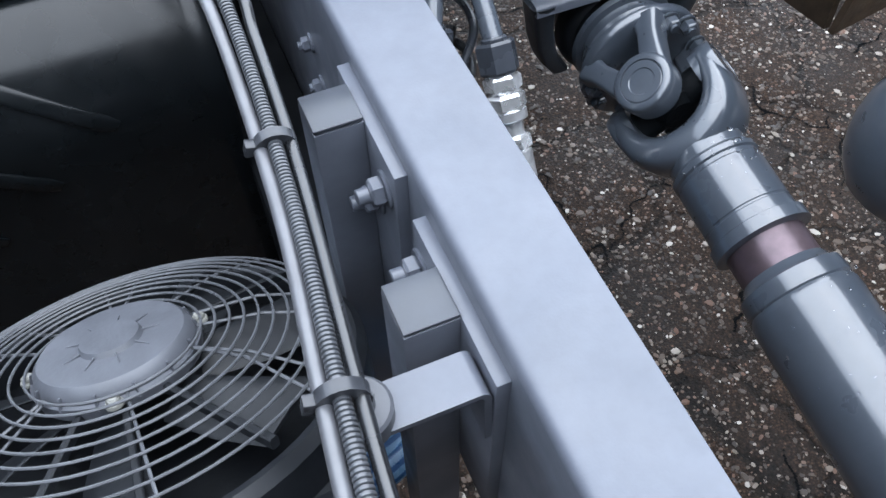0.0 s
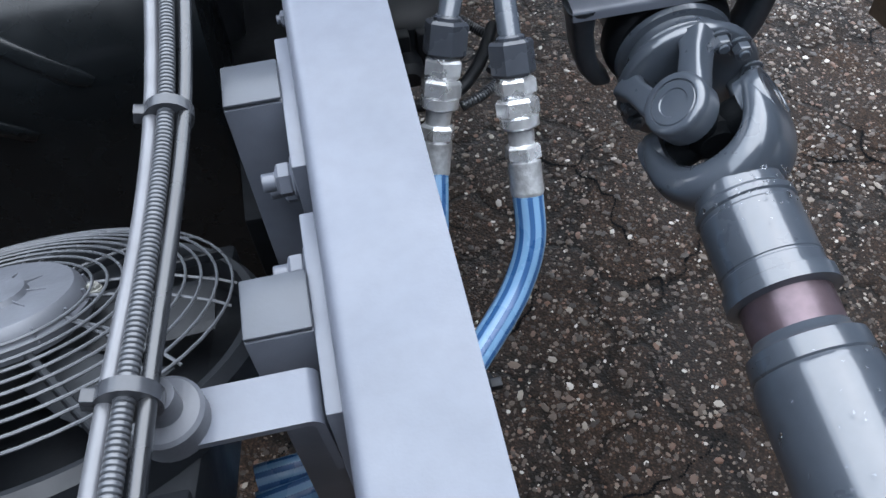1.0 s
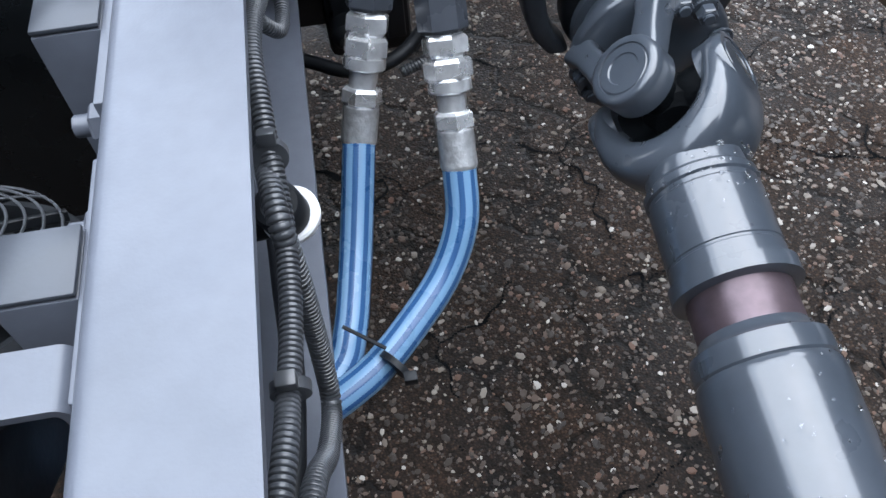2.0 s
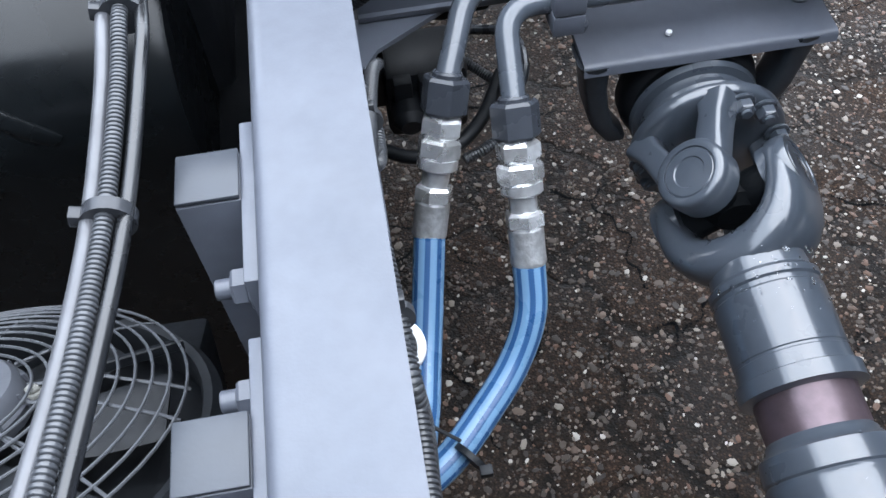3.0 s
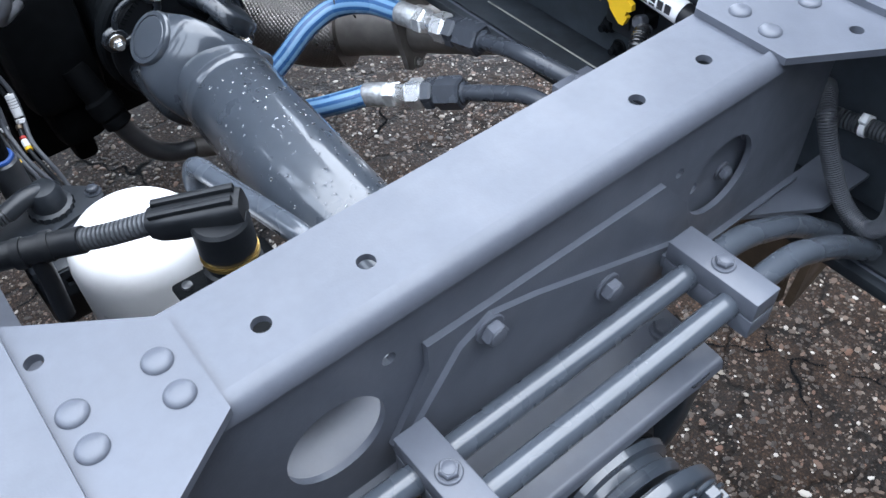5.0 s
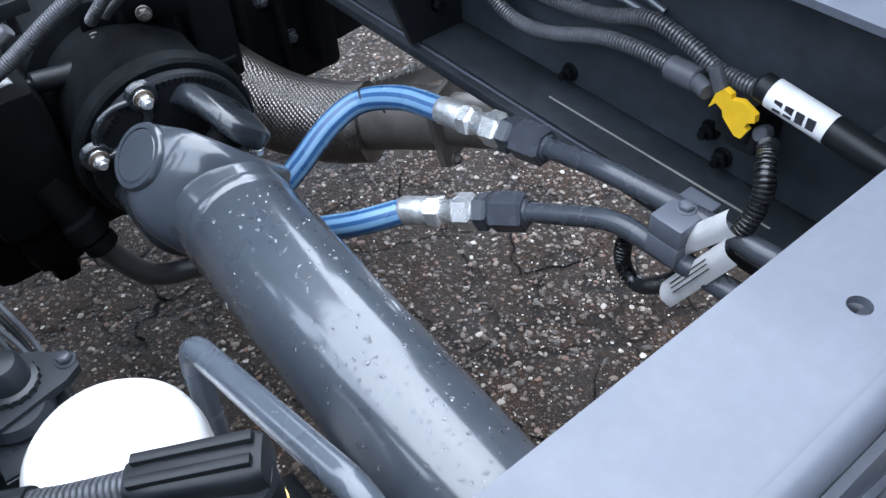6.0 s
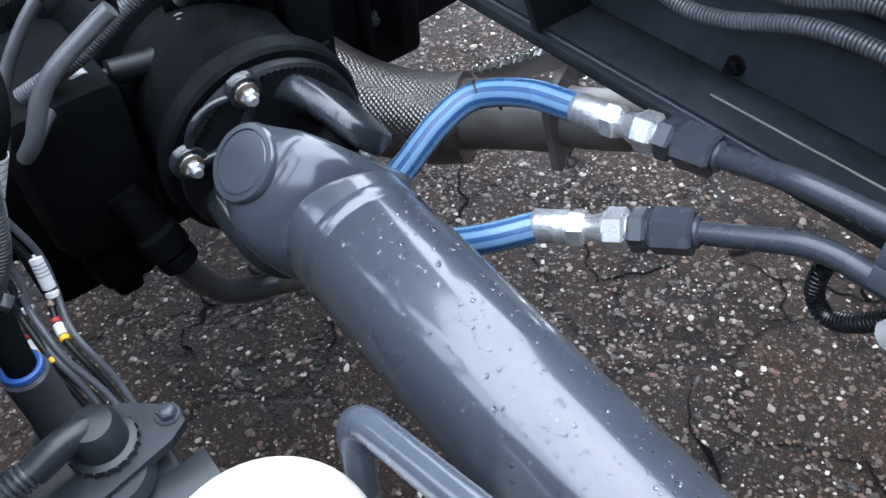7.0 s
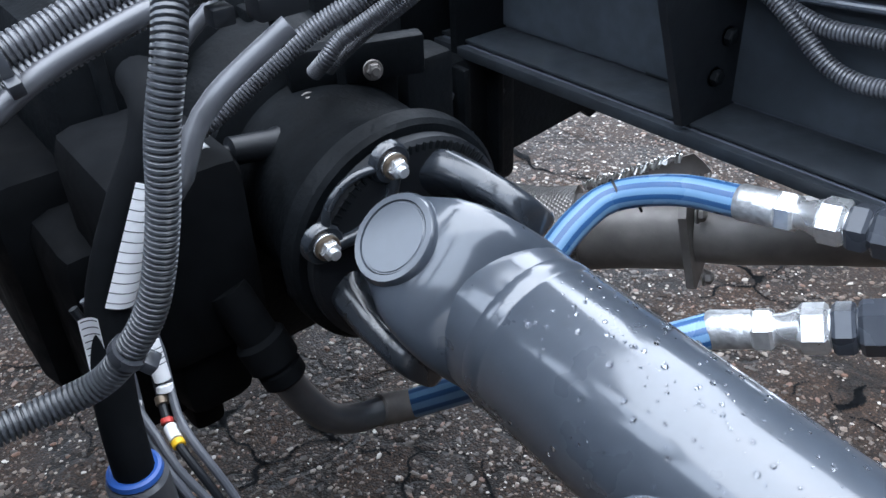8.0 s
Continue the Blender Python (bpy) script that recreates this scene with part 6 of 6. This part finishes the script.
plate(bm, [(0.700, 0.545), (0.738, 0.556), (0.86, 0.568), (0.955, 0.578), (0.975, 0.560), (0.998, 0.568), (1.002, 0.58), (1.002, 0.66), (0.99, 0.672), (0.99, 0.98), (0.700, 0.98)], [circle((0.86, 0.66), 0.012, 14)], (0, 1.97, 0), (1, 0, 0), (0, 0, 1), -0.012)
block(bm, (0.803, 1.975, 0.60), (0.99, 2.5, 0.98), 0.02)
part("shield", bm, CAST, engine)
bm = bmesh.new()
block(bm, (0.955, 1.885, 0.668), (1.040, 1.968, 0.682), 0.004)
part("lifting_tab", bm, PALE, engine, "pale cast metal tab")

loop2 = thing("corrugated_conduit", (0.69, 0.76, 0.80), "grey conduit hanging in a loop inside the rail", "conduit", "conduits")
bm = bmesh.new()
ribbed(bm, [(0.765, 0.885, 0.885), (0.735, 0.868, 0.897), (0.714, 0.852, 0.888), (0.710, 0.829, 0.848), (0.710, 0.804, 0.813), (0.710, 0.779, 0.800), (0.710, 0.764, 0.808), (0.710, 0.758, 0.832), (0.710, 0.765, 0.867), (0.722, 0.772, 0.895), (0.760, 0.776, 0.905), (0.798, 0.778, 0.905)], 0.0096, 0.0024)
part("conduit", bm, MOTOR, loop2)
rib2 = thing("corrugated_conduit", (0.745, 0.80, 0.86), "black corrugated conduit strapped along the rail", "conduit", "conduits")
bm = bmesh.new()
ribbed(bm, [(0.752, 0.96, 0.865), (0.745, 0.874, 0.872), (0.745, 0.78, 0.886), (0.748, 0.66, 0.89), (0.76, 0.5, 0.89), (0.798, 0.40, 0.89)], 0.0095, 0.0042)
part("conduit", bm, CONDUIT, rib2)
tie(rib2, (0.745, 0.826, 0.880), (0, -1, 0.13), 0.0098, LABEL, lock=(-0.6, 0, 1))

# ---- beyond: spring hanger and air bellows ----
spring = thing("spring_hanger", (0.98, 0.98, 0.43), "rusty brown steel spring hanger under the rail", "hanger")
bm = bmesh.new()
plate(bm, [(0.0, 0.0), (0.20, 0.02), (0.20, 0.30), (0.06, 0.30), (0.035, 0.20)], [], (0.885, 0.885, 0.43), (0.995, 0.10, 0), (0, 0, 1), 0.012)
part("side_plate", bm, RUST, spring, "muddy tan rusted plate")
bm = bmesh.new()
plate(bm, [(0.0, 0.0), (0.18, -0.02), (0.20, 0.30), (0.04, 0.30), (0.012, 0.18)], [], (0.880, 0.890, 0.432), (-0.05, 0.998, 0), (0, 0, 1), 0.014)
part("end_plate", bm, RUST, spring)
bm = bmesh.new()
block(bm, (0.905, 0.905, 0.55), (1.06, 1.06, 0.742), 0.01)
block(bm, (0.765, 0.93, 0.700), (0.93, 1.02, 0.742), 0.006)
part("shackle", bm, RUST, spring)
bellows = thing("air_bellows", (0.645, 0.485, 0.55), "smooth dark grey suspension air bellows beside the rail", "air bellows")
bm = bmesh.new()
lathe(bm, (0.645, 0.485, 0.555), (0, 0, 1), [(0, 0.06), (0.01, 0.075), (0.03, 0.092), (0.065, 0.102), (0.10, 0.103), (0.135, 0.097), (0.16, 0.082), (0.172, 0.065)], 40)
part("rubber", bm, SHAFT, bellows)
bm = bmesh.new()
lathe(bm, (0.645, 0.485, 0.722), (0, 0, 1), [(0, 0.066), (0.003, 0.070), (0.012, 0.070), (0.015, 0.060)], 36)
block(bm, (0.640, 0.455, 0.726), (0.760, 0.515, 0.7415), 0.003)
part("top_plate", bm, CAST, bellows)

# ---- inside of the near rail ----
inner = thing("corrugated_conduit", (0.0, 0.35, 0.78), "black corrugated conduits tied along the inside of the rail", "conduit", "conduits")
bm = bmesh.new()
ribbed(bm, [(0.02, 0.80, 0.80), (0.012, 0.70, 0.88), (0.004, 0.60, 0.93), (-0.002, 0.50, 0.962), (0.001, 0.44, 0.958), (0.005, 0.38, 0.936), (0.005, 0.33, 0.93), (0.002, 0.28, 0.935), (-0.006, 0.20, 0.95), (-0.062, -0.1, 0.95)], 0.0062, 0.0034)
part("conduit", bm, CONDUIT, inner)
bm = bmesh.new()
ribbed(bm, [(-0.01, 0.52, 0.90), (-0.004, 0.44, 0.935), (0.004, 0.375, 0.945), (0.007, 0.362, 0.905), (0.006, 0.356, 0.83), (0.005, 0.338, 0.790), (0.005, 0.29, 0.83), (0.002, 0.24, 0.89), (-0.01, 0.12, 0.92), (-0.062, -0.1, 0.93)], 0.0068, 0.0036)
part("conduit", bm, CONDUIT, inner)
bm = bmesh.new()
ribbed(bm, [(-0.012, 0.68, 0.90), (0.002, 0.645, 0.915), (0.008, 0.62, 0.895), (0.006, 0.58, 0.90), (-0.006, 0.56, 0.93), (-0.02, 0.56, 0.95)], 0.0055, 0.0032)
part("conduit", bm, CONDUIT, inner)
bm = bmesh.new()
sweep(bm, curve_points([(-0.03, 0.60, 0.80), (-0.022, 0.45, 0.79), (-0.02, 0.30, 0.80), (-0.062, -0.1, 0.80)], 0.02), 0.008, 12)
part("cable", bm, BLACK, inner)
for at, way in (((0.003, 0.415, 0.95), (0, 1, -0.3)), ((0.004, 0.60, 0.925), (0, 1, -0.2)), ((0.003, 0.28, 0.935), (0, 1, 0.1))):
    tie(inner, at, way, 0.0085)
cap = thing("drain_plug", (0.012, 0.44, 0.86), "black screw plug with a white sealing ring", "plug")
bm = bmesh.new()
lathe(bm, (-0.004, 0.443, 0.862), (-0.15, -0.30, 0.94), [(-0.02, 0.011), (0.0, 0.011), (0.002, 0.0165), (0.020, 0.0165), (0.023, 0.0145), (0.0235, 0.0100), (0.0210, 0.0090), (0.0210, 0.0)], 28)
rod(bm, (-0.060, 0.442, 0.850), (0.000, 0.446, 0.852), 0.008)
part("screw_cap", bm, BLACK, cap)
bm = bmesh.new()
lathe(bm, (-0.001, 0.4455, 0.857), (-0.15, -0.30, 0.94), [(0, 0.0160), (0, 0.0195), (0.005, 0.0200), (0.0065, 0.0185), (0.0065, 0.0160)], 28)
part("seal_ring", bm, LABEL, cap, "white sealing ring")
strapA = thing("hose_tie", (0.03, 0.44, 0.60), "black cable tie round both blue hoses", "cable tie")
bm = bmesh.new()
for c in ((0.046, 0.458, 0.605),):
    lathe(bm, V(c) - V((0.02, 0.03, 0.01)).normalized() * 0.003, (0.75, 0.62, 0.18), [(0, 0.0166), (0, 0.0185), (0.006, 0.0185), (0.006, 0.0166)], 24)
rod(bm, (0.040, 0.470, 0.618), (0.004, 0.492, 0.632), 0.002, 8)
block(bm, (0.052, 0.432, 0.612), (0.064, 0.442, 0.622), 0.001)
part("strap", bm, BLACK, strapA)

strapC = thing("hose_tie", (0.655, 1.58, 0.65), "thin black cable tie round the arched blue hose", "cable tie")
bm = bmesh.new()
lathe(bm, (0.6375, 1.594, 0.663), (-0.75, 0.45, -0.28), [(0, 0.0163), (0, 0.0173), (0.0025, 0.0173), (0.0025, 0.0163)], 24)
rod(bm, (0.645, 1.576, 0.664), (0.653, 1.571, 0.645), 0.0016, 8)
part("strap", bm, BLACK, strapC)

droop = thing("corrugated_conduit", (0.035, 0.842, 0.90), "black conduit drooping between the rail and the cross member", "conduit", "conduits")
bm = bmesh.new()
ribbed(bm, [(-0.010, 0.846, 0.985), (0.020, 0.843, 0.985), (0.037, 0.841, 0.968), (0.042, 0.840, 0.935), (0.036, 0.840, 0.895), (0.022, 0.842, 0.858), (-0.010, 0.846, 0.835)], 0.0085, 0.0040)
part("conduit", bm, BLACK, droop)
bm = bmesh.new()
sweep(bm, curve_points([(-0.010, 0.850, 0.965), (0.014, 0.849, 0.958), (0.021, 0.848, 0.930), (0.018, 0.848, 0.895), (-0.010, 0.850, 0.870)], 0.01), 0.0065, 12)
part("cable", bm, BLACK, droop)

pack = thing("valve_block", (0.07, 0.90, 0.60), "black plastic valve block with plugs under the cross member", "valve")
bm = bmesh.new()
block(bm, (0.025, 0.885, 0.60), (0.125, 0.97, 0.70), 0.01)
block(bm, (-0.03, 0.90, 0.64), (0.03, 0.96, 0.7530), 0.006)
part("body", bm, BLACK, pack)
for k in range(3):
    bm = bmesh.new()
    block(bm, (0.035 + k * 0.03, 0.872, 0.63), (0.057 + k * 0.03, 0.89, 0.70), 0.003)
    part("port_plug", bm, BLACK, pack)
bm = bmesh.new()
lathe(bm, (0.05, 0.845, 0.655), (0, 1, 0.1), [(0, 0.012), (0.01, 0.02), (0.05, 0.02)], 18)
part("plug", bm, BLACK, pack)
bm = bmesh.new()
sweep(bm, curve_points([(-0.03, 0.84, 0.66), (0.01, 0.82, 0.655), (0.045, 0.80, 0.655), (0.09, 0.80, 0.66), (0.13, 0.83, 0.67), (0.165, 0.89, 0.68)], 0.01), 0.008, 12)
part("cable", bm, BLACK, pack)
bm = bmesh.new()
ribbed(bm, [(0.115, 0.93, 0.68), (0.15, 0.91, 0.66), (0.175, 0.87, 0.66), (0.165, 0.82, 0.665), (0.13, 0.79, 0.665), (0.10, 0.78, 0.66)], 0.0065, 0.0036)
part("conduit", bm, CONDUIT, pack)
bm = bmesh.new()
sweep(bm, curve_points([(0.135, 0.95, 0.70), (0.185, 0.93, 0.70), (0.185, 0.86, 0.70), (0.14, 0.80, 0.69)], 0.01), 0.006, 10)
part("cable", bm, DARKNUT, pack)

# ---- looms above the gearbox ----
loom = thing("wiring_loom", (0.15, 1.6, 0.9), "thick black corrugated conduits and cables beside the gearbox", "wiring")
LOOMS = (([(-0.064, 1.60, 0.898), (0.03, 1.60, 0.931), (0.107, 1.60, 0.960), (0.139, 1.60, 0.969), (0.172, 1.60, 0.979), (0.23, 1.60, 0.993), (0.299, 1.60, 0.994), (0.36, 1.60, 0.988)], 0.0102),
         ([(-0.064, 1.594, 0.878), (0.03, 1.594, 0.912), (0.101, 1.594, 0.942), (0.134, 1.594, 0.953), (0.168, 1.594, 0.963), (0.22, 1.594, 0.974), (0.293, 1.594, 0.976), (0.36, 1.594, 0.971)], 0.0102),
         ([(0.20, 1.73, 0.80), (0.252, 1.711, 0.827), (0.282, 1.706, 0.844), (0.321, 1.698, 0.869), (0.357, 1.687, 0.891), (0.395, 1.670, 0.914), (0.45, 1.66, 0.95)], 0.0092),
         ([(0.368, 1.724, 0.836), (0.374, 1.710, 0.852), (0.390, 1.706, 0.867), (0.430, 1.689, 0.893), (0.48, 1.67, 0.93)], 0.0075),
         ([(0.387, 1.73, 0.832), (0.391, 1.720, 0.843), (0.416, 1.712, 0.862), (0.453, 1.695, 0.887), (0.50, 1.68, 0.92)], 0.0058))
for pts, r in LOOMS:
    bm = bmesh.new()
    ribbed(bm, pts, r, r * 0.37)
    part("conduit", bm, PALEGREY, loom)
for pts, r in (([(-0.064, 1.585, 0.861), (0.03, 1.585, 0.903), (0.095, 1.585, 0.936), (0.126, 1.585, 0.952), (0.161, 1.585, 0.963), (0.198, 1.586, 0.972), (0.26, 1.60, 0.976)], 0.0066),
               ([(0.21, 1.69, 0.80), (0.185, 1.63, 0.825), (0.168, 1.572, 0.856), (0.178, 1.555, 0.880), (0.191, 1.559, 0.902), (0.210, 1.560, 0.921), (0.240, 1.554, 0.942), (0.259, 1.549, 0.955)], 0.0068),
               ([(0.16, 1.64, 0.82), (0.185, 1.65, 0.87), (0.22, 1.655, 0.91), (0.26, 1.65, 0.945)], 0.0055)):
    bm = bmesh.new()
    sweep(bm, curve_points(pts, 0.012), r, 14)
    part("cable", bm, PALEGREY, loom)
for at in ((0.107, 1.597, 0.961), (0.222, 1.597, 0.993), (0.322, 1.597, 0.993)):
    tie(loom, at, (0.95, 0.0, 0.2), 0.021, CABLE, lock=(0, -1, -0.4))
bm = bmesh.new()
block(bm, (0.252, 1.572, 0.950), (0.288, 1.592, 0.966), 0.003)
block(bm, (0.225, 1.578, 0.952), (0.240, 1.592, 0.964), 0.002)
rod(bm, (0.270, 1.585, 0.954), (0.270, 1.590, 0.927), 0.005)
part("joint_clip", bm, BLACK, loom)

# ---- the forward things sit a little higher and further on ----
for ob in (front, gear, dryer, loop, valve, riser, stem, wires, far, thin, relay, strapC, loom):
    ob.matrix_world = FORE @ Matrix.Translation(ob.location)
